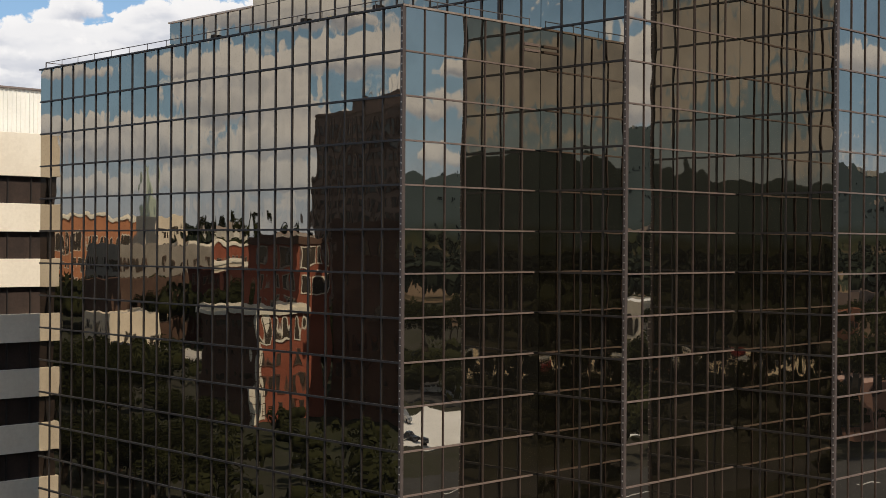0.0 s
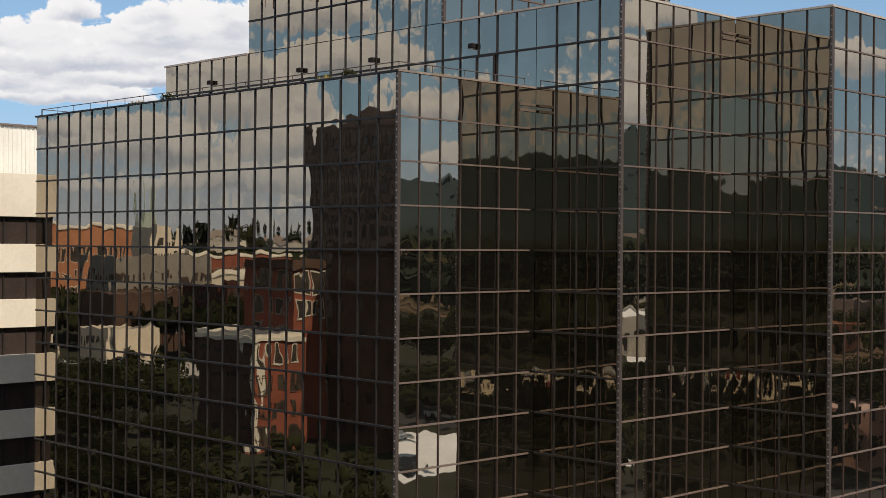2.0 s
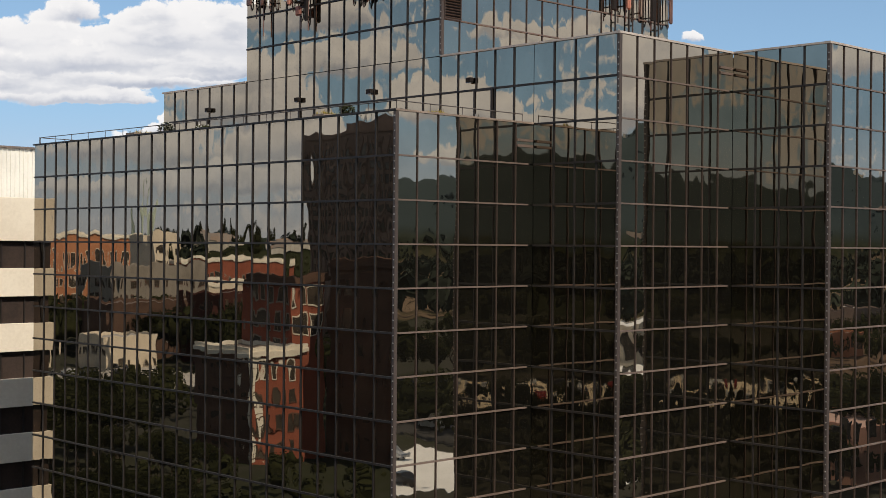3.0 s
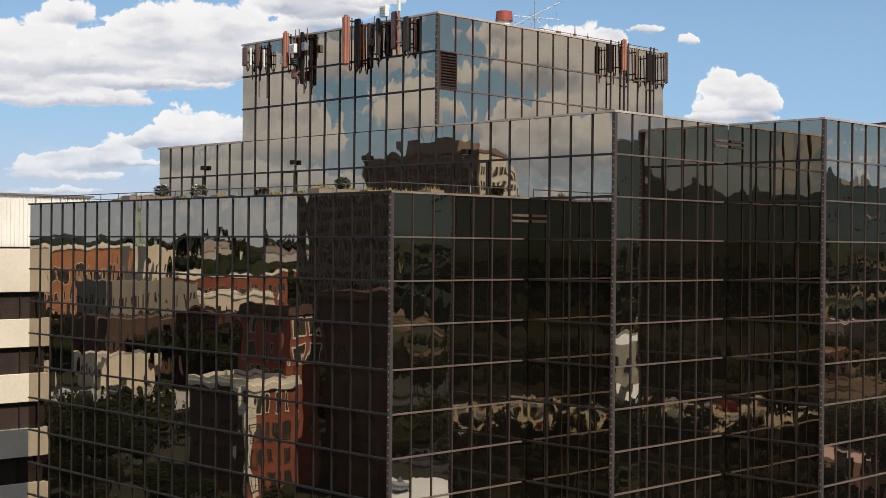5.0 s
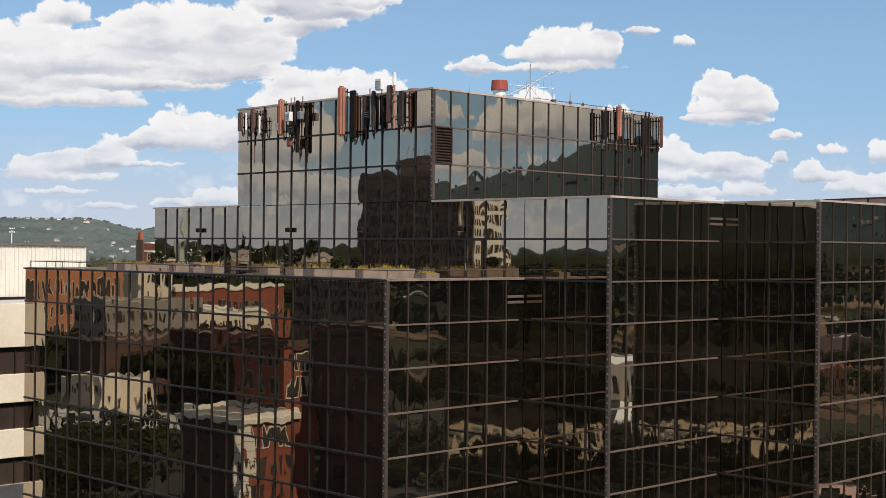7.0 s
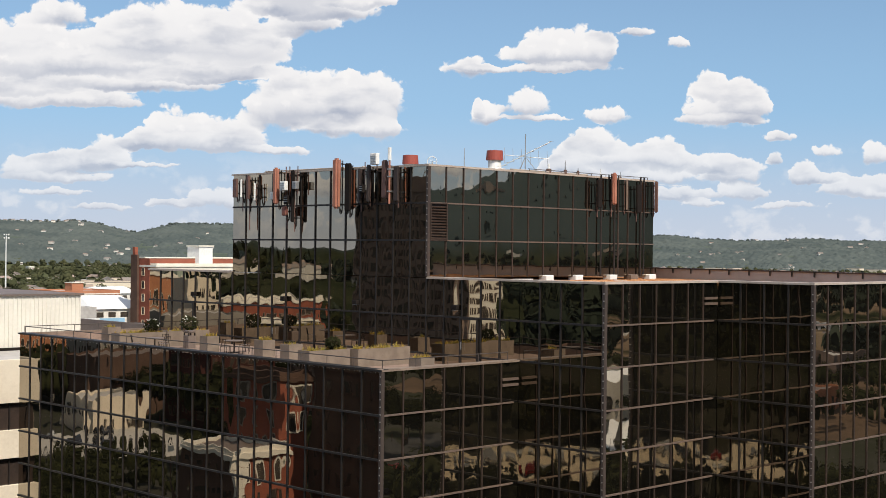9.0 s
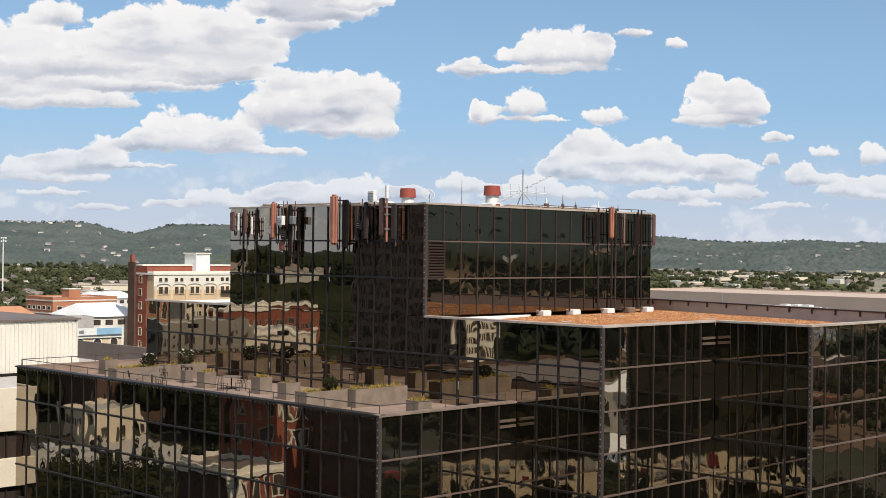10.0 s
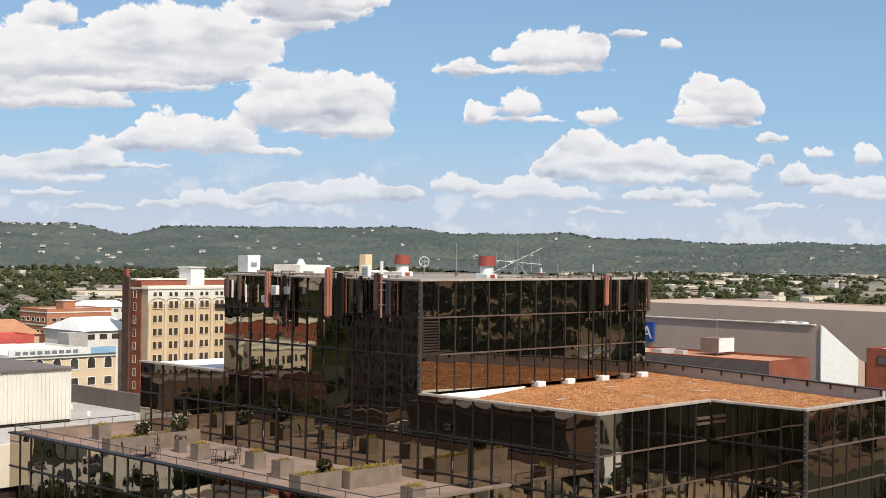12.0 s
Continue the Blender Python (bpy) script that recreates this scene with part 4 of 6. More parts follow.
def dish_antenna(x, y):
    d = thing("dish_antenna", "small round grid dish on a pole", "antenna", pose(x, y, 41.97))
    part("pole", tube(bmesh.new(), (0, 0, 0), (0, 0, 0.9), 0.03), STEEL, d)
    bm = bmesh.new()
    ring = [Vector((math.cos(k * math.tau / 20) * 0.3, 0, 0.95 + math.sin(k * math.tau / 20) * 0.3)) for k in range(21)]
    for s, e in zip(ring, ring[1:]):
        tube(bm, s, e, 0.022, seg=5)
    for k in range(0, 20, 4):
        tube(bm, ring[k], (0, 0.1, 0.95), 0.012, seg=5)
    part("rim", bm, WHITEPAINT, d, "white rim and spokes")
    part("feed", tube(bmesh.new(), (0, 0.1, 0.95), (0, -0.22, 0.95), 0.03), STEEL, d)
    d.rotation_euler = (0, 0, radians(-45))


dish_antenna(17.2, 14.4)


def yagi_array(x, y):
    a = thing("yagi_antenna", "slanting multi-element rooftop aerial", "antenna", pose(x, y, 41.97, 0, 0, -45))
    part("mast", tube(bmesh.new(), (0, 0, 0), (0, 0, 2.3), 0.03), STEEL, a)
    bm = bmesh.new()
    tube(bm, (-1.7, 0, 0.25), (1.5, 0, 1.9), 0.022, seg=5)
    tube(bm, (-1.2, 0.2, 1.1), (1.4, 0.2, 0.9), 0.02, seg=5)
    part("boom", bm, WHITEPAINT, a, "white slanting boom")
    bm = bmesh.new()
    for k in range(9):
        s = k / 8
        p = Vector((-1.7 + 3.2 * s, 0, 0.25 + 1.65 * s))
        tube(bm, p - Vector((0.35, 0.8, 0.1)) * (1 - 0.5 * s), p + Vector((0.35, 0.8, 0.1)) * (1 - 0.5 * s), 0.012, seg=5)
    for k in range(6):
        p = Vector((-1.2 + 0.5 * k, 0.2, 1.1 - 0.04 * k))
        tube(bm, p - Vector((0, 0.3, 0.45)), p + Vector((0, 0.3, 0.45)), 0.012, seg=5)
    part("elements", bm, STEEL, a)
    for k in range(3):
        r = k * math.tau / 3
        part("strut", tube(bmesh.new(), (math.cos(r) * 0.8, math.sin(r) * 0.8, 0), (0, 0, 1.0), 0.02, seg=5), STEEL, a)


yagi_array(17.95, 7.45)


def whip(x, y, h, mat=STEEL, r=0.03):
    w = thing("whip_antenna", "thin upright whip aerial on the roof", "antenna", pose(x, y, 41.97), group="whip aerials")
    part("base", tube(bmesh.new(), (0, 0, 0), (0, 0, 0.4), r * 2.2), BROWNCOVER, w)
    part("rod", tube(bmesh.new(), (0, 0, 0.4), (0, 0, h), r, r * 0.5), mat, w)


for x, y, h, r in ((22.0, 16.3, 2.15, 0.035), (21.4, 7.3, 0.95, 0.045), (20.0, 7.4, 0.7, 0.07), (28.2, 10.0, 0.9, 0.05), (29.0, 9.0, 0.7, 0.03), (22.6, 7.3, 0.6, 0.03)):
    whip(x, y, h, WHITEPAINT if r > 0.045 else STEEL, r)
for k, (x, y, w) in enumerate(((11.5, 20.5, 0.5), (11.2, 18.2, 0.35), (10.6, 22.0, 0.3), (12.6, 16.0, 0.4))):
    c = thing("roof_box", "small brown service box on the penthouse roof", "box", pose(x, y, 41.97), group="service boxes")
    part("box", bevelled(box(bmesh.new(), -w * 0.8, -w * 0.5, 0.08, w * 0.8, w * 0.5, 0.3), 0.02), COPING, c)
    part("skid", box(bmesh.new(), -w, -0.05, 0, w, 0.05, 0.08), BLACK, c)
# pipe guard along the roof edges
guard = thing("roof_guard", "thin pipe guard rail along the penthouse roof edge", "railing")
bm = bmesh.new()
tube(bm, (17.5, PY0 + 0.25, 42.22), (29.0, PY0 + 0.25, 42.22), 0.02, seg=5)
part("rail", bm, RAILM, guard)
for k in range(9):
    part("post", tube(bmesh.new(), (17.6 + k * 1.42, PY0 + 0.25, 42.05), (17.6 + k * 1.42, PY0 + 0.25, 42.22), 0.018, seg=5), RAILM, guard)

for k, (x0, y0, x1, y1) in enumerate(((9.9, 21.5, 9.9, 14.2), (10.4, 20.0, 10.4, 11.5), (10.1, 12.8, 13.5, 12.8), (16.5, 7.3, 23.5, 7.3), (17.0, 8.0, 27.5, 8.0))):
    run = thing("pipe_run", "thin pale conduit run on low blocks", "pipe", pose(0, 0, 41.97), group="roof conduits")
    part("pipe", tube(bmesh.new(), (x0, y0, 0.2), (x1, y1, 0.2), 0.035, seg=6), PALECOPING, run)
    for q in range(6):
        s = q / 5
        part("block", box(bmesh.new(), x0 + (x1 - x0) * s - 0.08, y0 + (y1 - y0) * s - 0.08, 0, x0 + (x1 - x0) * s + 0.08, y0 + (y1 - y0) * s + 0.08, 0.165), GREYSTONE, run)


# ---------------------------------------------------------------- neighbouring buildings
WINDOWS = {}


def window_mesh(w, h, frame_mat, arch=False):
    """The frame and the pane of a window, its outside towards -y."""
    key = (w, h, frame_mat.name, arch)
    if key not in WINDOWS:
        f = 0.11 * min(w, 1.5)
        top = [(w, h)]
        if arch:
            top = [(w / 2 + math.cos(math.pi * k / 8) * w / 2, h + math.sin(math.pi * k / 8) * w * 0.42) for k in range(9)]
        else:
            top = [(w, h), (0, h)]
        outer = [(-0.08, -0.1), (w + 0.08, -0.1)] + top
        cx, cz = w / 2, h / 2
        inner = [(cx + (x - cx) * (1 - 2 * f / w), cz + (z - cz) * (1 - 2 * f / h)) for x, z in outer]
        bm = bmesh.new()
        rows = [[bm.verts.new((x, y, z)) for x, z in pts] for pts, y in ((outer, 0.03), (outer, -0.11), (inner, -0.11), (inner, 0.03))]
        n = len(outer)
        for a, b in zip(rows, rows[1:]):
            for k in range(n):
                q = (k + 1) % n
                bm.faces.new((a[k], a[q], b[q], b[k]))
        frame_mesh = mesh_of("window", bm, frame_mat)
        bm = bmesh.new()
        step = [(x, -0.03 if z < cz else -0.06, z) for x, z in inner]
        front = [bm.verts.new(p) for p in step]
        bm.faces.new(front)
        WINDOWS[key] = frame_mesh, mesh_of("pane", bm, PANE)
    return WINDOWS[key]


def put_window(meshes, t, m):
    ob = shared("window", meshes[0], t, m)
    shared("pane", meshes[1], ob, Matrix.Identity(4))


SIDES = {"-y": (1, 0, 0, 0), "+y": (-1, 0, 1, 1), "-x": (0, -1, 0, 1), "+x": (0, 1, 1, 0)}


def side_pose(b, side, s, z):
    """A pose on one side of the block b = (x0, y0, x1, y1), s metres along it."""
    dx, dy, ix, iy = SIDES[side]
    x, y = (b[2] if ix else b[0]), (b[3] if iy else b[1])
    return Matrix(((dx, -dy, 0, x + dx * s), (dy, dx, 0, y + dy * s), (0, 0, 1, z), (0, 0, 0, 1)))


def building(name, label, b, h, wall, roof=PALEROOF, sides=(), cornice=None, z0=0.0, category="building", parent=None):
    """A block with parapet, flat roof and rows of windows. sides: (side, start, step, count, width, height, z, floor, floors, frame, arch)."""
    x0, y0, x1, y1 = b
    t = parent or thing(name, label, category)
    part("wall", box(bmesh.new(), x0, y0, z0, x1, y1, h - 0.6), wall, t)
    bm = bmesh.new()
    for a in ((x0, y0, h - 0.598, x1, y0 + 0.35, h), (x0, y1 - 0.35, h - 0.598, x1, y1, h), (x0, y0 + 0.352, h - 0.598, x0 + 0.35, y1 - 0.352, h), (x1 - 0.35, y0 + 0.352, h - 0.598, x1, y1 - 0.352, h)):
        box(bm, *a)
    part("parapet", bm, cornice or wall, t)
    part("roof", box(bmesh.new(), x0 + 0.36, y0 + 0.36, h - 0.596, x1 - 0.36, y1 - 0.36, h - 0.5), roof, t)
    if cornice:
        bm = bmesh.new()
        for a in ((x0 - 0.35, y0 - 0.35, h - 1.1, x1 + 0.35, y0 - 0.004, h - 0.55), (x0 - 0.35, y1 + 0.004, h - 1.1, x1 + 0.35, y1 + 0.35, h - 0.55), (x0 - 0.35, y0, h - 1.1, x0 - 0.004, y1, h - 0.55), (x1 + 0.004, y0, h - 1.1, x1 + 0.35, y1, h - 0.55)):
            box(bm, *a)
        part("cornice", bm, cornice, t)
    for side, start, step, count, w, hh, z, floor, floors, frame_mat, arch in sides:
        me = window_mesh(w, hh, frame_mat, arch)
        for r in range(floors):
            for c in range(count):
                put_window(me, t, side_pose(b, side, start + c * step, z + r * floor))
    return t


# cream office block with dark window bands, next to the glass building
def banded_block():
    t = thing("banded_office", "cream concrete office block with dark ribbon windows", "building")
    x0, y0, x1, y1, top = -8.7, 46.8, 25.3, 74.0, 29.2
    part("body", box(bmesh.new(), x0 + 0.2, y0 + 0.35, 0, x1 - 0.2, y1, top - 0.3), DARKWIN, t, "dark glazed inner body")
    panel = mesh_of("spandrel", bevelled(box(bmesh.new(), 0, 0, 0, x1 - x0, 0.34, 2.05), 0.02), CREAM)
    bar = mesh_of("window_mullion", box(bmesh.new(), -0.04, 0.2, 0, 0.04, 0.345, 1.94), FRAME)
    for k in range(7):
        z = 22.03 - 4.0 * k
        shared("spandrel", panel, t, pose(x0, y0, z))
        for c in range(19):
            shared("window_mullion", bar, t, pose(x0 + 0.8 + c * 1.8, y0, z + 2.06))
    part("top_band", bevelled(box(bmesh.new(), x0, y0, 26.05, x1, y0 + 0.34, top), 0.02), CREAM, t, "cream parapet band")
    end = mesh_of("end_panel", box(bmesh.new(), 0, 0, 0, 0.34, y1 - y0 - 0.36, 2.05), CREAM)
    for k in range(7):
        shared("end_panel", end, t, pose(x0, y0 + 0.36, 22.03 - 4.0 * k))
        shared("end_panel", end, t, pose(x1 - 0.34, y0 + 0.36, 22.03 - 4.0 * k))
    part("end_band", box(bmesh.new(), x0, y0 + 0.36, 26.05, x0 + 0.34, y1, top), CREAM, t)
    part("roof", box(bmesh.new(), x0 + 0.35, y0 + 0.35, top - 0.3, x1 - 0.22, y1 - 0.1, top - 0.1), PALEROOF, t, "pale grey roof membrane")
    part("roof_fascia", box(bmesh.new(), x1 - 0.2, y0 + 0.36, 28.2, x1 + 0.1, y1, 30.7), BROWNMETAL, t, "brown metal roof fascia")
    bm = box(bmesh.new(), 2.5, 56.2, top - 0.1, 17.5, 70.0, 33.45)
    house = part("plant_house", bm, RIBBED, t, "white ribbed plant room")
    rib = mesh_of("rib", box(bmesh.new(), -0.05, -0.07, 0, 0.05, 0.0, 4.1), RIBBED)
    for k in range(41):
        shared("rib", rib, house, pose(2.6 + k * 0.37, 56.2, 29.35))
    part("plant_roof", box(bmesh.new(), 2.3, 56.0, 33.455, 17.7, 70.2, 33.6), BROWNMETAL, t, "brown plant room roof")
    part("vent_strip", box(bmesh.new(), 2.5, 55.95, 29.11, 17.3, 56.1, 29.33), BLACK, t)
    for x, y in ((18.5, 60), (20.5, 58.5), (22.0, 64.0)):
        v = part("roof_vent", tube(bmesh.new(), (x, y, 29.1), (x, y, 29.5), 0.18), WHITEPAINT, t, "small white roof vent")
    mast = part("roof_mast", tube(bmesh.new(), (9, 64, 33.6), (9, 64, 36.2), 0.05), STEEL, t, "thin steel mast")
    part("arm", tube(bmesh.new(), (6.5, 66, 35.5), (9, 64, 35.6), 0.03), STEEL, mast)


banded_block()


# old hotel: tan front with a cream crown, red side
def hotel():
    b = (174.3, 285.0, 208.0, 297.0)
    t = building("brick_hotel", "ten-storey hotel with tan brick front, cream crown and red brick side", b, 33.0, BRICKTAN, WHITEROOF, cornice=TRIM)
    x0, y0, x1, y1 = b
    part("crown", box(bmesh.new(), x0, y0 - 0.12, 27.6, x1, y0 - 0.003, 31.8), TRIM, t, "cream stone crown")
    part("side_wall", box(bmesh.new(), x0 - 0.25, y0 + 3.2, 0, x0 - 0.003, y1, 34.4), BRICKRED, t, "red brick side wall")
    part("rear_block", box(bmesh.new(), x0, y0 + 5.6, 32.6, x1, y1, 34.4), BRICKRED, t, "red brick rear parapet block")
    part("rear_cap", box(bmesh.new(), x0 - 0.3, y0 + 5.4, 34.41, x1, y1 + 0.2, 34.75), TRIM, t, "cream parapet cap")
    part("rear_wing", box(bmesh.new(), x0 - 0.9, y0 + 8.6, 0, x0 - 0.26, y0 + 12.0, 35.4), BRICKDARK, t, "dark brick rear wing")
    part("penthouse", box(bmesh.new(), 191.2, 288.5, 32.5, 196.0, 294.5, 37.9), WHITEPAINT, t, "white rooftop penthouse")
    part("penthouse_cap", box(bmesh.new(), 190.9, 288.2, 37.905, 196.3, 294.8, 38.3), TRIM, t)
    part("chimney", box(bmesh.new(), 173.6, 295.2, 35.41, 174.6, 296.4, 37.6), BRICKRED, t)
    me = window_mesh(1.5, 2.2, BRICKPIER)
    small = window_mesh(1.3, 1.3, TRIM)
    for bay in range(6):
        for k in range(2):
            x = 1.55 + bay * 5.35 + k * 1.8
            put_window(small, t, side_pose((x0, y0 - 0.12, x1, y1), "-y", x, 29.9))
            put_window(me, t, side_pose((x0, y0 - 0.12, x1, y1), "-y", x, 26.0 + 0.4))
            for r in range(7):
                put_window(me, t, side_pose(b, "-y", x, 22.4 - r * 3.75))
        bm = bmesh.new()
        n = 10
        for k in range(n):
            a0, a1 = math.pi * k / n, math.pi * (k + 1) / n
            for a, c in ((a0, a1),):
                tube(bm, (x0 + 3.2 + bay * 5.35 - math.cos(a) * 2.2, y0 - 0.18, 28.6 + math.sin(a) * 0.7), (x0 + 3.2 + bay * 5.35 - math.cos(c) * 2.2, y0 - 0.18, 28.6 + math.sin(c) * 0.7), 0.13, seg=5)
        part("arch_trim", bm, GREYSTONE, t, "grey arched trim")
        part("pier", box(bmesh.new(), x0 + 0.1 + bay * 5.35, y0 - 0.28, 0, x0 + 0.9 + bay * 5.35, y0 - 0.125, 28.8), BRICKPIER, t)
    for r in range(9):
        for k in range(1):
            put_window(me, t, side_pose((x0 - 0.25, y0, x1, y1), "-x", 4.9 + k * 60, 29.5 - r * 3.75))
    part("balcony", box(bmesh.new(), x0 + 23.0, y0 - 1.0, 26.4, x0 + 27.5, y0 - 0.13, 27.3), FRAME, t, "dark iron balcony")


hotel()
building("tan_shop_building", "tan brick building with a white cornice band and paired windows", (98, 221, 124.2, 252), 20.6, BRICKPIER, WHITEROOF,
         (("-y", 2.2, 4.2, 6, 2.1, 1.9, 16.9, 4.6, 1, WHITEPAINT, True), ("-y", 2.2, 4.2, 6, 2.1, 1.9, 13.2, 4.6, 1, WHITEPAINT, False)), TRIM)
sign = thing("roof_sign", "long pale roof sign with unreadable blue lettering", "sign", pose(98, 220.5, 20.0))
part("post", box(bmesh.new(), 6, 0.004, 0.0, 6.3, 0.3, 1.4), STEEL, sign)
part("board", box(bmesh.new(), 0, -0.2, 0.2, 26, 0.0, 1.75), WHITEPAINT, sign)
for k in range(9):
    part("bar", box(bmesh.new(), 1.5 + k * 1.7, -0.26, 0.6, 2.7 + k * 1.7, -0.205, 1.3), STEEL, sign)
part("blue_end", box(bmesh.new(), 19.5, -0.26, 0.25, 25.8, -0.205, 1.7), surf("pale_blue_paint", (0.30, 0.50, 0.66), None, 0.5, 0.6), sign, "pale blue end panel")


def convention_hall():
    t = thing("convention_hall", "long taupe convention hall with a sloping white end wall", "building")
    bm = prism(bmesh.new(), [(258.6, 121.4), (284, 121.4), (284, 205), (258.6, 205)], 0, 15.8)
    part("base", bm, TAUPE, t)
    bm = bmesh.new()
    v = [bm.verts.new(p) for y in (121.4, 205) for p in ((258.6, y, 15.8), (284, y, 15.8), (284, y, 16.2), (276.5, y, 18.0), (258.6, y, 26.7))]
    for f in ((0, 1, 2, 3, 4), (9, 8, 7, 6, 5), (0, 4, 9, 5), (4, 3, 8, 9), (3, 2, 7, 8), (2, 1, 6, 7)):
        bm.faces.new([v[i] for i in f])
    part("upper_wall", bm, TAUPE, t)
    bm = bmesh.new()
    v = [bm.verts.new(p) for y in (121.1, 121.39) for p in ((258.3, y, 0), (277, y, 0), (277, y, 18.0), (258.3, y, 27.0))]
    for f in ((0, 1, 2, 3), (7, 6, 5, 4), (0, 3, 7, 4), (3, 2, 6, 7), (2, 1, 5, 6)):
        bm.faces.new([v[i] for i in f])
    part("end_wall", bm, WHITEPAINT, t, "white end wall with a slanting top")
    part("roof_cap", box(bmesh.new(), 258.2, 123, 26.72, 259.2, 205, 27.0), TRIM, t)
    for k in range(3):
        part("roof_unit", box(bmesh.new(), 260, 127 + k * 3.0, 24.5, 262.5, 129 + k * 3.0, 27.3), WHITEPAINT, t)


convention_hall()
s = thing("blue_sign", "blue roof sign with a white letter", "sign", pose(258.4, 0, 0))
part("panel", box(bmesh.new(), -0.7, 170.4, 20.2, -0.1, 174.6, 25.4), BLUESIGN, s)
fc = bpy.data.curves.new("letter", "FONT")
fc.body, fc.size, fc.extrude, fc.align_x = "A", 5.0, 0.04, "CENTER"
fc.materials.append(WHITEPAINT)
letter = new("letter", fc)
letter.parent = s
letter.matrix_basis = pose(-0.76, 172.5, 21.0, 90, 0, -90)
building("far_hall", "large taupe windowless exhibition hall", (360, 120, 420, 262), 26.4, TAUPE, TAUPE, cornice=None)
building("low_brick_shop", "low red brick building with a terracotta roof", (223.5, 114.4, 241, 176), 20.3, BRICKRED, ORANGEROOF, (), None)
shop = bpy.data.objects["low_brick_shop"]
# Cabin: darker sides and a white front paint in shade and sun.
part("roof_cabin", box(bmesh.new(), 233.0, 133.8, 20.5, 239.5, 138.9, 23.9), TOWERBROWN, shop, "rooftop cabin in a darker shaded-side tone")
part("cabin_front", box(bmesh.new(), 233.0, 133.65, 20.6, 239.5, 133.796, 23.9), WHITEPAINT, shop, "white cabin front, painted as the lit side")
for x in (233.4, 236.2, 239.0):
    part("cabin_leg", box(bmesh.new(), x - 0.1, 134.2, 19.7, x + 0.1, 134.4, 20.499), STEEL, shop)
# Dark panel added over the brick to paint in this side's shade.
part("dark_fascia", box(bmesh.new(), 223.3, 114.4, 16.0, 223.497, 176, 20.0), BROWNMETAL, shop, "side panel painted dark for shade")
part("cabin_mast", tube(bmesh.new(), (235.5, 136, 23.9), (235.5, 136, 30.0), 0.12), STEEL, shop)
for k in range(8):
    rnd = random.Random(k)
    part("roof_unit", box(bmesh.new(), 226 + rnd.uniform(0, 5), 142 + k * 3.6, 19.8, 228.5 + rnd.uniform(0, 5), 144.5 + k * 3.6, 20.5 + rnd.uniform(0, 0.5)), PALEROOF, bpy.data.objects["low_brick_shop"])
building("brick_store", "red brick store with a dark window strip", (281, 100, 300, 121), 20.5, BRICKRED, PALEROOF, (("-x", 3, 6, 3, 4.5, 2.0, 16.5, 4, 1, FRAME, False),), None)
building("red_brick_school", "low red brick building with white trim", (318, 568, 352, 600), 9.8, BRICKRED, PALEROOF, (("-y", 3, 5, 6, 2.6, 2.6, 5.0, 4, 1, WHITEPAINT, False),), TRIM)
ORANGEBRICK = surf("orange_brick_wall", (0.46, 0.205, 0.12), (0.38, 0.16, 0.09), 0.2, 0.9, spec=0.04)
REDBOX = surf("bright_red_paint", (0.55, 0.10, 0.08), None, 0.2, 0.7)
ob = building("orange_brick_block", "low orange brick block with pale window lines", (197.5, 383, 223, 402), 22.1, ORANGEBRICK, PALEROOF, (("-y", 1.6, 3.4, 7, 2.2, 1.4, 17.6, 4, 1, TRIM, False), ("-y", 1.6, 3.4, 7, 2.2, 1.4, 13.4, 4, 1, TRIM, False), ("-x", 1.6, 3.4, 5, 2.2, 1.4, 17.6, 4, 1, TRIM, False), ("-x", 1.6, 3.4, 5, 2.2, 1.4, 13.4, 4, 1, TRIM, False)), None)
for z in (16.2, 20.6):
    part("band", box(bmesh.new(), 197.38, 382.88, z, 223, 382.996, z + 0.4), TRIM, ob, "pale brick band")
    part("band", box(bmesh.new(), 197.38, 383.0, z, 197.496, 402, z + 0.4), TRIM, ob, "pale brick band")
part("hut", box(bmesh.new(), 205.5, 386, 21.5, 210, 391, 24.6), ORANGEBRICK, ob, "orange brick stair hut")
part("hut_cap", box(bmesh.new(), 205.3, 385.8, 24.604, 210.2, 391.2, 24.9), TRIM, ob)


def gabled(name, label, b, h, rise, wall, roof):
    """A long low building with a gable roof along x."""
    x0, y0, x1, y1 = b
    t = thing(name, label, "building")
    part("wall", box(bmesh.new(), x0, y0, 0, x1, y1, h), wall, t)
    ym = (y0 + y1) / 2
    bm = bmesh.new()
    v = [bm.verts.new(p) for p in ((x0 - 0.6, y0 - 0.6, h + 0.01), (x1 + 0.6, y0 - 0.6, h + 0.01), (x1 + 0.6, y1 + 0.6, h + 0.01), (x0 - 0.6, y1 + 0.6, h + 0.01), (x0 + 2, ym, h + rise), (x1 - 2, ym, h + rise))]
    for f in ((0, 1, 5, 4), (2, 3, 4, 5), (1, 2, 5), (3, 0, 4), (3, 2, 1, 0)):
        bm.faces.new([v[i] for i in f])
    part("roof", bm, roof, t)
    for k in range(int((x1 - x0) // 4)):
        part("opening", box(bmesh.new(), x0 + 1 + k * 4, y0 - 0.06, h - 2.4, x0 + 3.4 + k * 4, y0 - 0.004, h - 0.9), PANE, t)
    return t


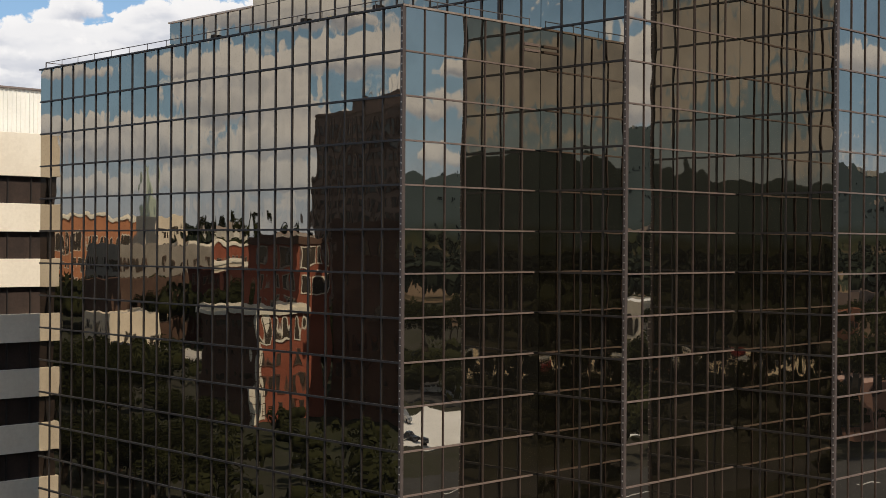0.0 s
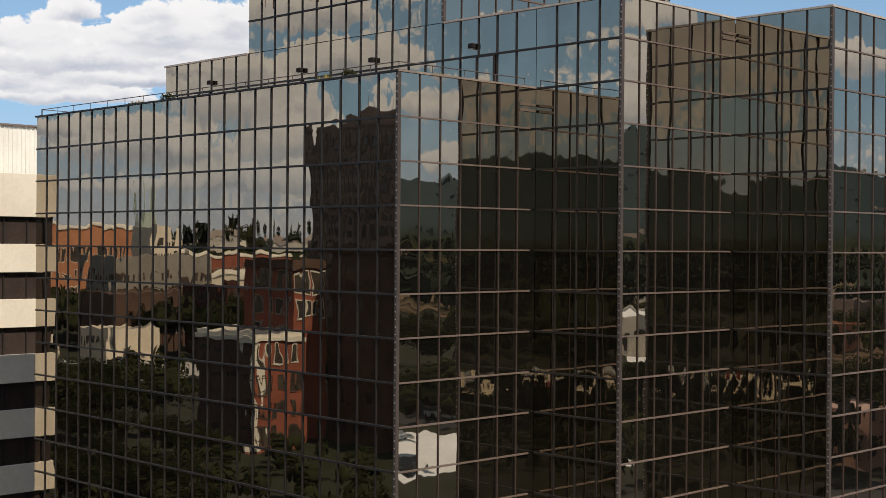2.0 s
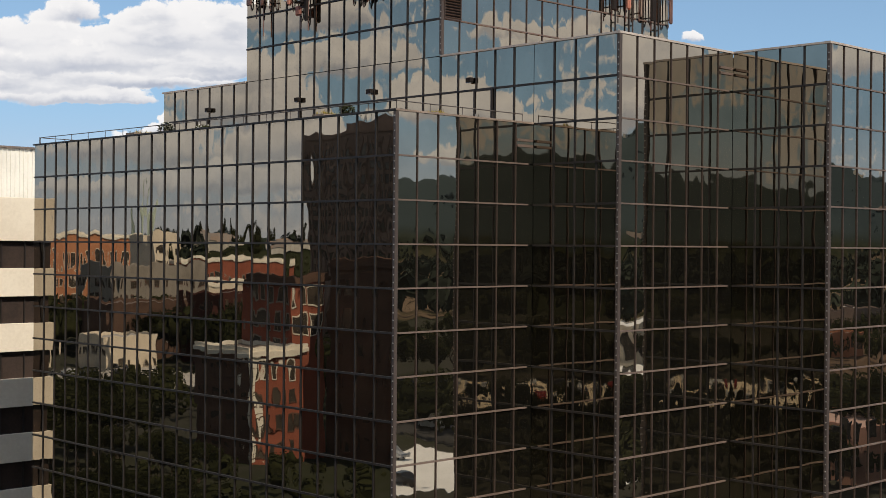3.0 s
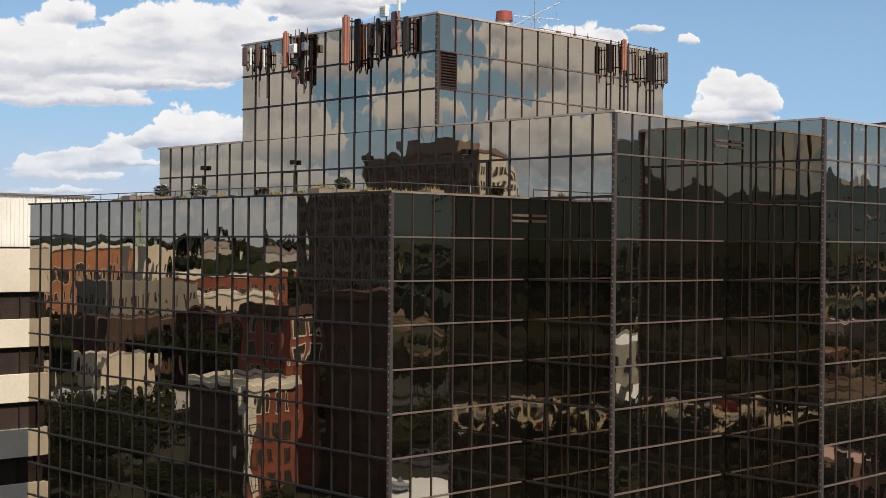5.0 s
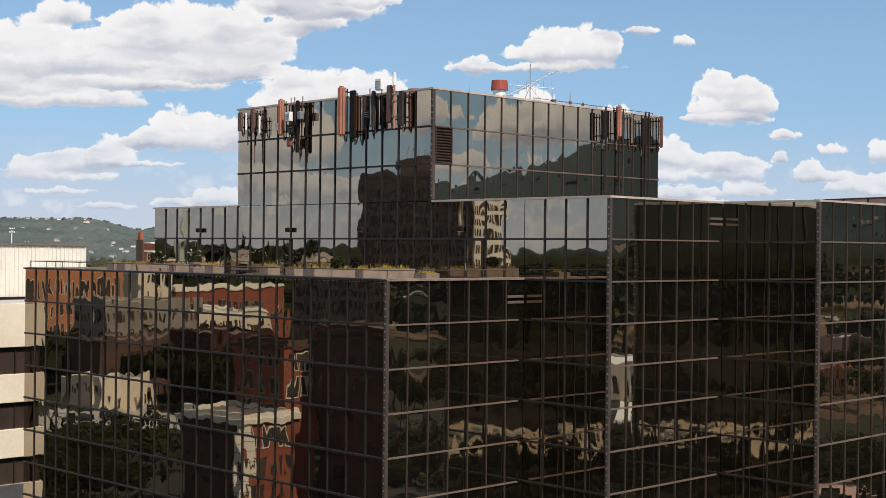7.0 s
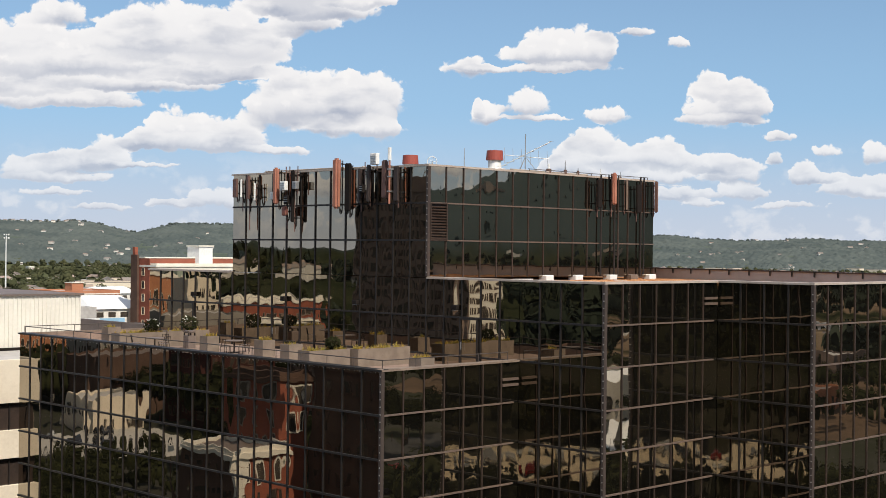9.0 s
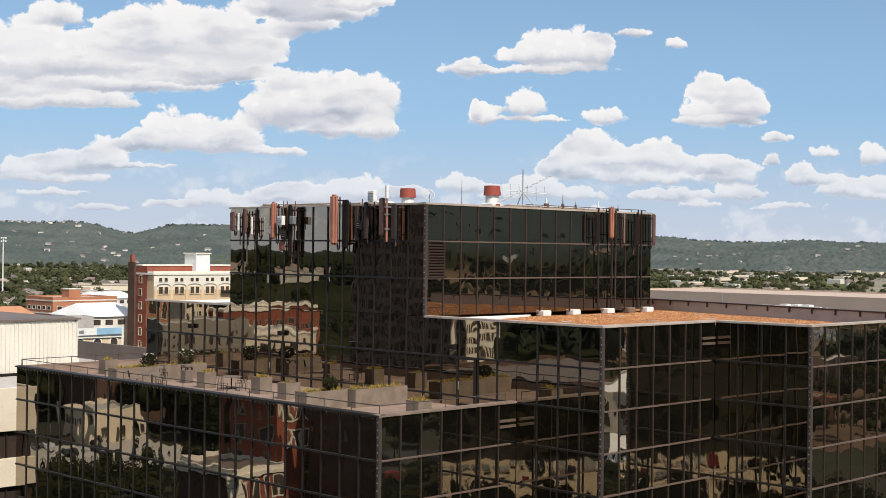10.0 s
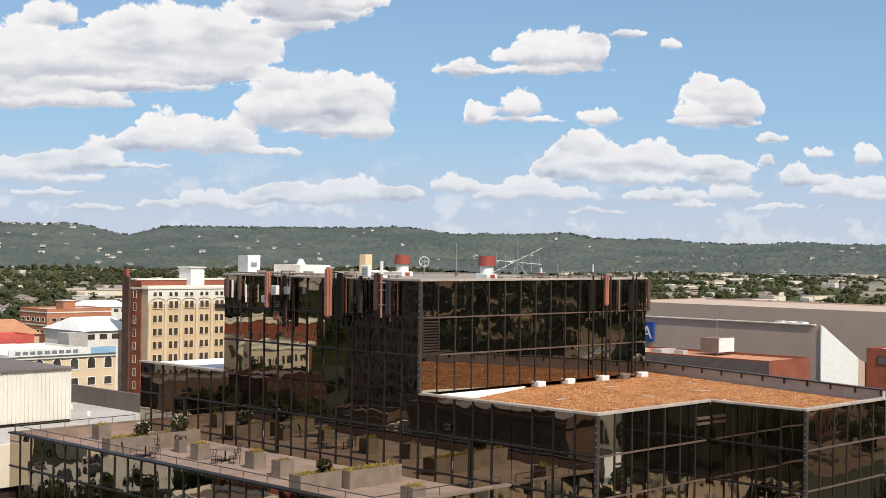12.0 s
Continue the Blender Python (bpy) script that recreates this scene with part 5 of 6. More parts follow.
gabled("orange_roof_store", "low store with a shallow terracotta roof", (140, 340, 171, 364), 16.6, 4.2, BRICKTAN, ORANGEROOF)
building("red_box_store", "pale store front with a bright red upper box", (122, 276, 133.6, 285), 18.2, HOUSEWALL, WHITEROOF, (("-y", 1, 3, 3, 2.0, 2.0, 12.5, 4, 1, FRAME, False),), None)
building("red_box", "bright red plant enclosure on a store", (130, 286, 139.8, 296), 20.4, REDBOX, REDBOX, (), None)
gabled("white_sloped_shop", "white shop with a shallow white roof", (163, 300, 180, 322), 19.6, 3.6, HOUSEWALL, WHITEROOF)
cab = building("stair_cabin", "small grey stair house beside a shop", (126.9, 246, 132.0, 251), 23.0, PALEROOF, WHITEROOF, (), None)
gabled("white_row", "white row of stores with pale roofs", (296, 520, 318, 540), 15.5, 3.0, HOUSEWALL, WHITEROOF)
building("white_hall", "white flat-roofed hall among trees", (306, 470, 330, 486), 15.0, WHITEPAINT, WHITEROOF, (("-y", 2, 4, 5, 2.6, 1.6, 9.5, 4, 1, FRAME, False),), None)
building("slab_tower", "pale slab building with a white roof cabin", (97.4, 112, 136, 142.2), 39.8, GREYSTONE, WHITEROOF, (), None)
part("roof_cabin", box(bmesh.new(), 98.2, 138.7, 39.4, 100.8, 141.4, 42.6), WHITEPAINT, bpy.data.objects["slab_tower"], "white roof cabin")
part("roof_parapet", box(bmesh.new(), 102, 129.5, 39.4, 108.5, 136.5, 41.1), TRIM, bpy.data.objects["slab_tower"], "pale low roof house")
part("roof_dome", tube(bmesh.new(), (105, 133, 41.1), (105, 133, 42.1), 0.8, 0.35, 12), WHITEPAINT, bpy.data.objects["slab_tower"], "white roof ventilator")
part("sign_bar", box(bmesh.new(), 98.9, 138.55, 40.7, 100.0, 138.696, 41.4), STEEL, bpy.data.objects["slab_tower"], "small grey emblem plate")
part("tan_cabin", box(bmesh.new(), 112.6, 125.2, 39.4, 114.1, 126.7, 43.0), BRICKTAN, bpy.data.objects["slab_tower"], "tan roof cabin")

# ---- buildings that show only in the glass, on the shaded side
building("red_brick_block", "four-storey red brick corner building with pale trim", (-61.5, 83.5, -53.8, 95.2), 13.9, BRICKRED, BROWNMETAL,
         (("-y", 0.9, 2.5, 3, 1.25, 2.2, 9.9, 3.2, 1, TRIM, True), ("-y", 0.9, 2.5, 3, 1.2, 1.9, 0.8, 3.0, 3, BRICKDARK, False), ("+x", 1.2, 2.6, 4, 1.2, 1.9, 0.9, 3.1, 4, BRICKDARK, False)), TRIM)
# A dark skin over the red brick stands in for this side's shade.
part("side_wall", box(bmesh.new(), -53.797, 83.6, 0, -53.75, 95.2, 12.7), BRICKDARK, bpy.data.objects["red_brick_block"], "side wall skin darkened for shade")
quoin = mesh_of("quoin", box(bmesh.new(), -1.2, -0.08, 0, 0.08, 0.6, 1.08), TRIM)
for k in range(11):
    shared("quoin", quoin, bpy.data.objects["red_brick_block"], pose(-53.82, 83.5, 0.3 + k * 1.15))
building("red_brick_tower", "taller red brick wing with paired windows and cornice", (-66.1, 85.5, -61.7, 95.5), 22.3, BRICKRED, BROWNMETAL,
         (("-y", 0.5, 2.0, 2, 1.4, 2.4, 15.2, 3.3, 2, TRIM, False), ("+x", 1.2, 2.8, 3, 1.4, 2.2, 12.4, 3.2, 3, GREYSTONE, False)), BRICKDARK)
building("dark_brick_block", "long dark brown brick block with a dark roof", (-96, 58, -66.4, 85), 24.2, BRICKDARK, BROWNMETAL,
         (("+x", 1.6, 3.1, 8, 1.5, 2.0, 1.2, 3.7, 6, BRICKDARK, False),), BRICKDARK)
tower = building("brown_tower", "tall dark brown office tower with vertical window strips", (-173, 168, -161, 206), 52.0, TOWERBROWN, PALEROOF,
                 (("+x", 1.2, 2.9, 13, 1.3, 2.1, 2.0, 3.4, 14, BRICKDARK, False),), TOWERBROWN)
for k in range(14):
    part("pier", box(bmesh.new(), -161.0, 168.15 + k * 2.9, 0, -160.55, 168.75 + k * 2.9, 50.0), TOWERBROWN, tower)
# The sunny side is skinned in a paler tone to look lit.
part("lit_front", box(bmesh.new(), -172.8, 167.8, 0, -161.2, 167.99, 50.6), TRIM, tower, "pale front skin, sunlight in its tone")
me = window_mesh(1.1, 2.0, TOWERBROWN)
for r in range(14):
    for c in range(6):
        put_window(me, tower, side_pose((-173, 167.8, -161, 206), "-y", 0.7 + c * 1.85, 2.0 + r * 3.4))
part("roof_house", box(bmesh.new(), -170, 176, 51.5, -163.5, 196, 55.0), TOWERBROWN, tower)
for k in range(4):
    part("roof_aerial", tube(bmesh.new(), (-164, 178 + 4 * k, 55), (-164, 178 + 4 * k, 57 + k % 2), 0.12), STEEL, tower)
building("white_garage", "low white stucco garage with dark openings", (-116, 200, -104, 212), 6.8, CREAM, PALEROOF,
         (("-y", 1.2, 5.4, 2, 1.6, 2.0, 0.4, 4, 1, GREYSTONE, False), ("+x", 1.2, 3.4, 3, 1.8, 1.6, 3.2, 4, 1, GREYSTONE, False)), None)
building("pale_annex", "low pale concrete annex beside the garage", (-99, 214, -88, 224), 5.2, CREAM, WHITEROOF,
         (("-y", 1.0, 3.2, 3, 2.0, 2.2, 1.6, 4, 1, GREYSTONE, False),), None)
building("arcaded_hall", "orange brick hall with tall arches and pale bands", (-186, 318, -148, 350), 29.5, surf("orange_brick", (0.46, 0.20, 0.10), (0.38, 0.16, 0.08), 0.2, 0.9), PALEROOF,
         (("-y", 2, 4.4, 8, 2.6, 4.2, 18.5, 5, 1, TRIM, True), ("-y", 2, 4.4, 8, 2.2, 3.0, 3.0, 5.0, 3, TRIM, False), ("+x", 2, 4.4, 7, 2.4, 3.4, 3.0, 5.2, 4, TRIM, False)), TRIM)
building("grey_stone_block", "grey stone block with small dark windows", (-160, 246, -133, 262), 20.8, GREYSTONE, PALEROOF,
         (("-y", 1.5, 3.8, 7, 1.6, 2.2, 3.0, 4.0, 4, BRICKDARK, False), ("+x", 1.5, 3.8, 4, 1.6, 2.2, 3.0, 4.0, 4, BRICKDARK, False)), None)
building("red_low_range", "low dark red brick range of shops", (-150, 222, -118, 238), 13.0, BRICKDARK, BROWNMETAL, (("-y", 1.5, 4, 7, 1.8, 2.0, 3.5, 4, 1, GREYSTONE, False),), None)
part("red_front", box(bmesh.new(), -144.5, 221.8, 6.0, -139.0, 221.99, 13.2), surf("red_shop_paint", (0.50, 0.075, 0.05), None, 0.3, 0.7), bpy.data.objects["red_low_range"], "bright red painted front")
building("dark_red_hall", "broad dark red brick hall with a dark roof", (-142, 192, -126, 207), 15.5, surf("dark_red_brick", (0.07, 0.028, 0.023), (0.05, 0.022, 0.018), 0.3, 0.9, spec=0.04), BROWNMETAL, (("-y", 1.2, 3.0, 5, 1.4, 2.0, 1.5, 3.6, 4, BRICKDARK, False), ("+x", 1.2, 3.0, 4, 1.4, 2.0, 1.5, 3.6, 4, BRICKDARK, False)), None)
building("tan_block", "tan building with a row of windows", (-196, 262, -168, 280), 16.5, CREAM, PALEROOF, (("-y", 2, 4, 6, 1.8, 2.2, 3.0, 4, 3, FRAME, False),), TRIM)
building("pale_chimney_house", "tall narrow pale plastered building", (-176, 286, -168, 296), 29.0, CREAM, PALEROOF, (("-y", 1.5, 3, 2, 1.4, 2.0, 3, 4, 6, FRAME, False),), None)
building("brick_school", "long red brick building with white bands", (-230, 300, -190, 316), 21.5, BRICKRED, PALEROOF, (("-y", 1.5, 3.6, 10, 1.8, 2.2, 3, 4, 4, GREYSTONE, False),), TRIM)
spire = thing("church_spire", "slender pale green church spire", "church")
SX, SY = -193.0, 328.3
part("tower", box(bmesh.new(), SX - 3.0, SY - 3.0, 0, SX + 3.0, SY + 3.0, 17), GREYSTONE, spire)
part("belfry", box(bmesh.new(), SX - 2.7, SY - 2.7, 17.004, SX + 2.7, SY + 2.7, 20.5), TRIM, spire, "pale belfry")
VERDIGRIS = surf("verdigris", (0.40, 0.46, 0.38), (0.34, 0.40, 0.33), 0.2, 0.7)
part("spire", tube(bmesh.new(), (SX, SY, 20.5), (SX, SY, 46.0), 2.9, 0.15, 8), VERDIGRIS, spire, "pale green spire")
for sx, sy in ((-2.3, -2.3), (2.3, -2.3), (2.3, 2.3), (-2.3, 2.3)):
    part("pinnacle", tube(bmesh.new(), (SX + sx, SY + sy, 20.5), (SX + sx, SY + sy, 25.0), 0.6, 0.05, 6), VERDIGRIS, spire)

# tall light mast over the roofs
mast = thing("light_mast", "tall slim white pole with floodlight heads", "lamp post", pose(439, 889, 0))
part("pole", tube(bmesh.new(), (0, 0, 0), (0, 0, 46.5), 0.6, 0.35, 10), WHITEPAINT, mast)
for z in (43.5, 46.0):
    arm = part("arm", box(bmesh.new(), -2.2, -0.15, z, 2.2, 0.15, z + 0.3), STEEL, mast)
    for sx in (-1.7, 0.0, 1.7):
        part("lamp_head", bevelled(box(bmesh.new(), sx - 0.5, -0.9, z - 0.6, sx + 0.5, -0.16, z + 0.5), 0.08), WHITEPAINT, arm)

# ---- on the sunny side and behind, also seen in the glass
building("pink_brick_shop", "pinkish brick building with small windows", (96, -64, 112, -50), 6.5, surf("pink_brick", (0.46, 0.25, 0.18), (0.40, 0.21, 0.15), 0.3, 0.9), surf("pink_roof", (0.50, 0.33, 0.27), None, 0.2, 0.9), (("+y", 2, 4, 6, 1.8, 2.0, 1.5, 3.8, 2, FRAME, False), ("-x", 2, 4, 4, 1.8, 2.0, 1.5, 3.8, 2, FRAME, False)), None)
building("cream_arcade", "cream stucco building with rounded arches", (200, -170, 232, -150), 9.0, CREAM, WHITEROOF, (("+y", 2, 5, 6, 3, 3.2, 1.5, 4, 1, FRAME, True), ("-x", 2, 5, 3, 3, 3.2, 1.5, 4, 1, FRAME, True)), None)
for k, (x, y) in enumerate(((246, -150), (330, -190), (372, -216))):
    building("brick_house", "small brownish brick building with a pale roof", (x, y, x + 14 + k % 3 * 4, y + 10), 6.0 + k % 3 * 2.2, (ORANGEBRICK, TOWERBROWN, BRICKTAN)[k % 3], (BROWNMETAL, PALEROOF)[k % 2], (("+y", 1.5, 3.4, 3, 1.6, 1.8, 2.0, 3, 1, FRAME, False), ("-x", 1.0, 3.2, 3, 1.6, 1.8, 2.0, 3, 1, FRAME, False)), None)

# ---------------------------------------------------------------- roads and lots
for nm, b, mat, lab in (
    ("pavement", (-4, -26, 40, 40), CONCRETE, "concrete pavement round the glass building"),
    ("road", (-15, -220, -4.1, 400), ASPHALT, "asphalt street"),
    ("road", (-4, -46, 400, -29), ASPHALT, "asphalt street"),
    ("road", (-400, -40, -15.1, -33), ASPHALT, "asphalt street"),
    ("lot_1", (84, -132, 141.8, -70), ASPHALT, "asphalt car park"),
    ("lot_3", (-114, 164, -82, 199.8), CONCRETE, "pale concrete yard"),
    ("lot_5", (54, -82, 80, -58), WHITEROOF, "bright white concrete forecourt"),
    ("lot_6", (430, -330, 600, -236), CONCRETE, "wide pale car park"),
    ("lot_7", (640, -560, 900, -420), surf("dry_brown_field", (0.20, 0.135, 0.085), (0.14, 0.10, 0.06), 0.02, 0.95, spec=0.04), "dry brown field"),
    ("lot_8", (480, -420, 620, -344), surf("brown_earth_lot", (0.17, 0.115, 0.075), (0.12, 0.085, 0.055), 0.02, 0.95, spec=0.04), "bare brown lot"),
    ("lot_9", (205, -236, 425, -112), surf("brown_yard", (0.13, 0.085, 0.055), (0.08, 0.055, 0.036), 0.05, 0.95, spec=0.04), "worn brown yards"),
    ("lot_4", (120, -150, 200, -136.2), ASPHALT, "asphalt service road"),
    ("lot_2", (142, -136, 164, -104), surf("sandy_paving", (0.56, 0.46, 0.33), (0.46, 0.37, 0.26), 0.06, 0.9, spec=0.04), "wide sandy paved yard"),
):
    x0, y0, x1, y1 = b
    top = {"pavement": 0.16, "road": 0.03}.get(nm.split("_")[0], 0.06)
    tagged(part(nm, box(bmesh.new(), x0, y0, -0.3, x1, y1, top), mat), lab, "road" if nm == "road" else "pavement", kind="structure")
bm = prism(bmesh.new(), [(-88, -118), (-148, -58), (-176, -86), (-116, -146)], -0.3, 0.06)
strip_bm = prism(bmesh.new(), [(162, -123), (168, -117), (205, -144), (199, -151)], -0.3, 0.10)
tagged(part("lot_11", strip_bm, WHITEROOF), "narrow bright white paved drive", "pavement", kind="structure")
tagged(part("lot_10", bm, surf("bright_concrete", (0.74, 0.66, 0.53), (0.62, 0.54, 0.42), 0.08, 0.9, spec=0.04)), "bright sunlit concrete car park", "pavement", kind="structure")
bm = bmesh.new()
for k in range(60):
    box(bm, -9.6, -200 + k * 10, 0.031, -9.4, -196 + k * 10, 0.036)
for k in range(36):
    box(bm, -10 + k * 10, -37.6, 0.031, -6 + k * 10, -37.4, 0.036)
tagged(part("lane_lines", bm, WHITEPAINT), "white dashed lane lines", "road marking", kind="structure")


def far_cars():
    """Rows of cars too far to count, each a body with a narrower cabin."""
    bm = bmesh.new()
    rng = random.Random(12)
    for row in range(9):
        for k in range(44):
            if rng.random() < 0.75:
                x, y = 436 + k * 3.6, -328 + row * 10.5
                box(bm, x - 0.9, y - 2.2, 0.35, x + 0.9, y + 2.2, 0.95)
                box(bm, x - 0.75, y - 1.2, 0.951, x + 0.75, y + 0.9, 1.45)
    tagged(part("far_cars", bm, surf("mixed_car_paint", (0.75, 0.75, 0.74), (0.04, 0.04, 0.05), 0.12, 0.3, grain=3)), "rows of cars parked in a far lot", "cars", kind="stuff")


far_cars()


def car(paint, label):
    c = thing("car", label, "car", group="parked cars")
    bm = bmesh.new()
    prof = ((-2.2, 0.35), (2.2, 0.35), (2.25, 0.65), (2.1, 0.85), (1.0, 0.95), (0.45, 1.42), (-1.1, 1.45), (-1.85, 0.98), (-2.2, 0.9))
    rows = [[bm.verts.new((x, y * (0.86 if z > 1.2 else 1.0), z)) for x, z in prof] for y in (-0.88, 0.88)]
    for k in range(len(prof)):
        q = (k + 1) % len(prof)
        bm.faces.new((rows[0][k], rows[0][q], rows[1][q], rows[1][k]))
    bm.faces.new(rows[0][::-1])
    bm.faces.new(rows[1])
    part("body", bm, paint, c)
    bm = bmesh.new()
    for y in (-0.87, 0.85):
        box(bm, -1.1, y, 1.0, 0.5, y + 0.02, 1.35)
    part("glass", bm, PANE, c)
    for x in (-1.4, 1.4):
        for y in (-0.9, 0.72):
            part("wheel", tube(bmesh.new(), (x, y, 0.33), (x, y + 0.18, 0.33), 0.33, seg=12), BLACK, c)
    return c


CARS = [car(surf(n, col, None, 1.0, 0.25, 0.2), l) for n, col, l in (("white_car_paint", (0.78, 0.78, 0.76), "white car parked in an open lot"), ("silver_car_paint", (0.48, 0.48, 0.48), "silver car parked in an open lot"), ("dark_car_paint", (0.03, 0.032, 0.04), "dark car parked in an open lot"), ("red_car_paint", (0.32, 0.03, 0.025), "red car parked in an open lot"))]
rnd = random.Random(5)
spots = [(92 + k * 3.0, y, 90) for y in (-78, -92, -108, -124) for k in range(17) if rnd.random() < 0.7]
spots += [(-100 - k * 2.3 - q, -121 + k * 2.3 - q, 45) for q in (0, 9, 14) for k in range(22) if rnd.random() < 0.5]
spots += [(58 + k * 3.2, y, 90) for y in (-62, -78) for k in range(6) if rnd.random() < 0.5]
spots += [(-110 + k * 3.0, y, 90) for y in (186, 196) for k in range(8) if rnd.random() < 0.4]
for k, (x, y, a) in enumerate(spots):
    m = pose(x, y, 0.061, 0, 0, a + rnd.choice((0, 180)))
    if k < 4:
        CARS[k].matrix_basis = m
    else:
        copy_thing(CARS[rnd.choice((0, 0, 1, 1, 2, 2, 3))], m)


# ---------------------------------------------------------------- trees
def tree(k, h):
    rnd = random.Random(40 + k)
    t = thing("tree", "broad green street tree", "tree", group="city trees")
    bm = bmesh.new()
    tube(bm, (0, 0, 0), (0.1, 0, h * 0.4), 0.03 * h, 0.02 * h, 8)
    ends = []
    for j in range(6):
        a = j * 1.05 + rnd.uniform(0, 0.6)
        e = (math.cos(a) * h * 0.24, math.sin(a) * h * 0.24, h * rnd.uniform(0.55, 0.8))
        tube(bm, (0.1, 0, h * 0.38), e, 0.013 * h, 0.005 * h, 6)
        ends.append(e)
    ends.append((0, 0, h * 0.82))
    part("trunk", bm, BARK, t)
    bm = bmesh.new()
    for e in ends:
        for _ in range(3):
            c = (e[0] + rnd.uniform(-1, 1) * h * 0.09, e[1] + rnd.uniform(-1, 1) * h * 0.09, e[2] + rnd.uniform(-1, 1) * h * 0.08)
            leaves(bm, c, h * rnd.uniform(0.13, 0.19), 110, h * 0.030, rnd)
    part("crown", bm, LEAF, t)
    return t


TREES = [tree(k, 9 + k * 1.5) for k in range(3)]
rnd = random.Random(9)
places = []
for _ in range(34):
    places.append((rnd.uniform(-52, -20), rnd.uniform(99, 132)))
for _ in range(38):
    places.append((rnd.uniform(-45.5, -19), rnd.uniform(44, 98)))
for _ in range(46):
    places.append((rnd.uniform(-128, -60), rnd.uniform(176, 221)))
for _ in range(26):
    places.append((rnd.uniform(-132, -70), rnd.uniform(239, 300)))
for _ in range(30):
    places.append((rnd.uniform(-196, -132), rnd.uniform(240, 245) if rnd.random() < 0.4 else rnd.uniform(263, 300)))
for _ in range(14):
    places.append((rnd.uniform(-140, -84), rnd.uniform(100, 145)))
for _ in range(34):
    places.append((rnd.uniform(84, 170), rnd.uniform(-64, -30) if rnd.random() < 0.6 else rnd.uniform(-160, -134)))
for _ in range(20):
    places.append((rnd.uniform(84, 200), rnd.uniform(-69, -66) if rnd.random() < 0.5 else rnd.uniform(-150, -134)))
for _ in range(14):
    places.append((rnd.uniform(-88, -70), rnd.uniform(-100, -70)) if rnd.random() < 0.5 else (rnd.uniform(-100, -80), rnd.uniform(-86, -68)))
for _ in range(18):
    places.append((rnd.uniform(120, 190), rnd.uniform(30, 60)))
places = [(x, y) for x, y in places if not (-121 < x < -78 and 160 < y < 226) and not (-144 < x < -124 and 190 < y < 209)]
for k, (x, y) in enumerate(places):
    if -46 < x < -18 and 40 < y < 133 and y + 45 < 1.45 * (41 - x):
        x = -18 - (x + 46) * 0.2
    size = 0.45 if x < -60 and y < -60 else 0.5 if -46 < x < -17 and 40 < y < 99 else 0.75 if -53 < x < -18 and 98 < y < 133 else 1.0
    m = pose(x, y, 0.0, 0, 0, rnd.uniform(0, 360)) @ Matrix.Scale(rnd.uniform(0.75, 1.2) * size, 4)
    if k < 3:
        TREES[k].matrix_basis = m
    else:
        c = copy_thing(TREES[k % 3], Matrix.Identity(4))
        c.matrix_basis = m


# ---------------------------------------------------------------- far town, woods and houses
def woods(name, label, spots, mat, cards=16, lumps=0, leaf=0.0):
    """Crowns of trees too far to count: each a knot of uneven leafy lumps and loose patches."""
    rng = np.random.default_rng(len(spots))
    p = np.array(spots)
    n = len(p)
    d = rng.normal(size=(n, cards, 3))
    d[..., 2] = np.abs(d[..., 2]) * 1.1 - 0.25
    d /= np.linalg.norm(d, axis=2, keepdims=True)
    s = p[:, None, 3:4]
    c = p[:, None, :3] + d * s * (0.36, 0.36, 0.40) * rng.uniform(0.55, 1.05, (n, cards, 1)) + s * (0, 0, 0.46)
    t = np.cross(d, rng.normal(size=(n, cards, 3)))
    t /= np.linalg.norm(t, axis=2, keepdims=True)
    b = np.cross(d, t)
    e = s * (rng.uniform(0.7, 1.3, (n, cards, 1)) * leaf if leaf else rng.uniform(0.17, 0.30, (n, cards, 1)))
    k = rng.uniform(0.6, 1.2, (n, cards, 4, 1))
    quad = np.stack([c - t * e, c - b * e, c + t * e, c + b * e], axis=2)
    quad = c[:, :, None] + (quad - c[:, :, None]) * k
    verts = quad.reshape(-1, 3).tolist()
    faces = np.arange(len(verts)).reshape(-1, 4).tolist()
    if lumps:
        bm = bmesh.new()
        bmesh.ops.create_icosphere(bm, subdivisions=2, radius=1.0)
        ball = np.array([v.co[:] for v in bm.verts])
        tris = np.array([[v.index for v in f.verts] for f in bm.faces])
        bm.free()
        m = len(ball)
        o = rng.normal(size=(n, lumps, 1, 3)) * (0.20, 0.20, 0.10) * s[:, :, None]
        r = s[:, :, None] * rng.uniform(0.16, 0.26, (n, lumps, 1, 1))
        w = rng.uniform(0.55, 1.15, (n, lumps, m, 1))
        v = p[:, None, None, :3] + s[:, :, None] * (0, 0, 0.5) + o + ball * r * w * (1, 1, 0.85)
        base = len(verts)
        f = (tris[None] + (base + np.arange(n * lumps) * m)[:, None, None]).reshape(-1, 3)
        verts += v.reshape(-1, 3).tolist()
        faces += f.tolist()
    return tagged(from_arrays(name, verts, faces, mat, smooth=True), label, "trees", kind="stuff")


def polar(r, bearing):
    """A place r metres out at a bearing in degrees to the right of the view."""
    a = radians(45 - bearing)
    return -41 + r * math.cos(a), -45 + r * math.sin(a)


rnd = random.Random(21)


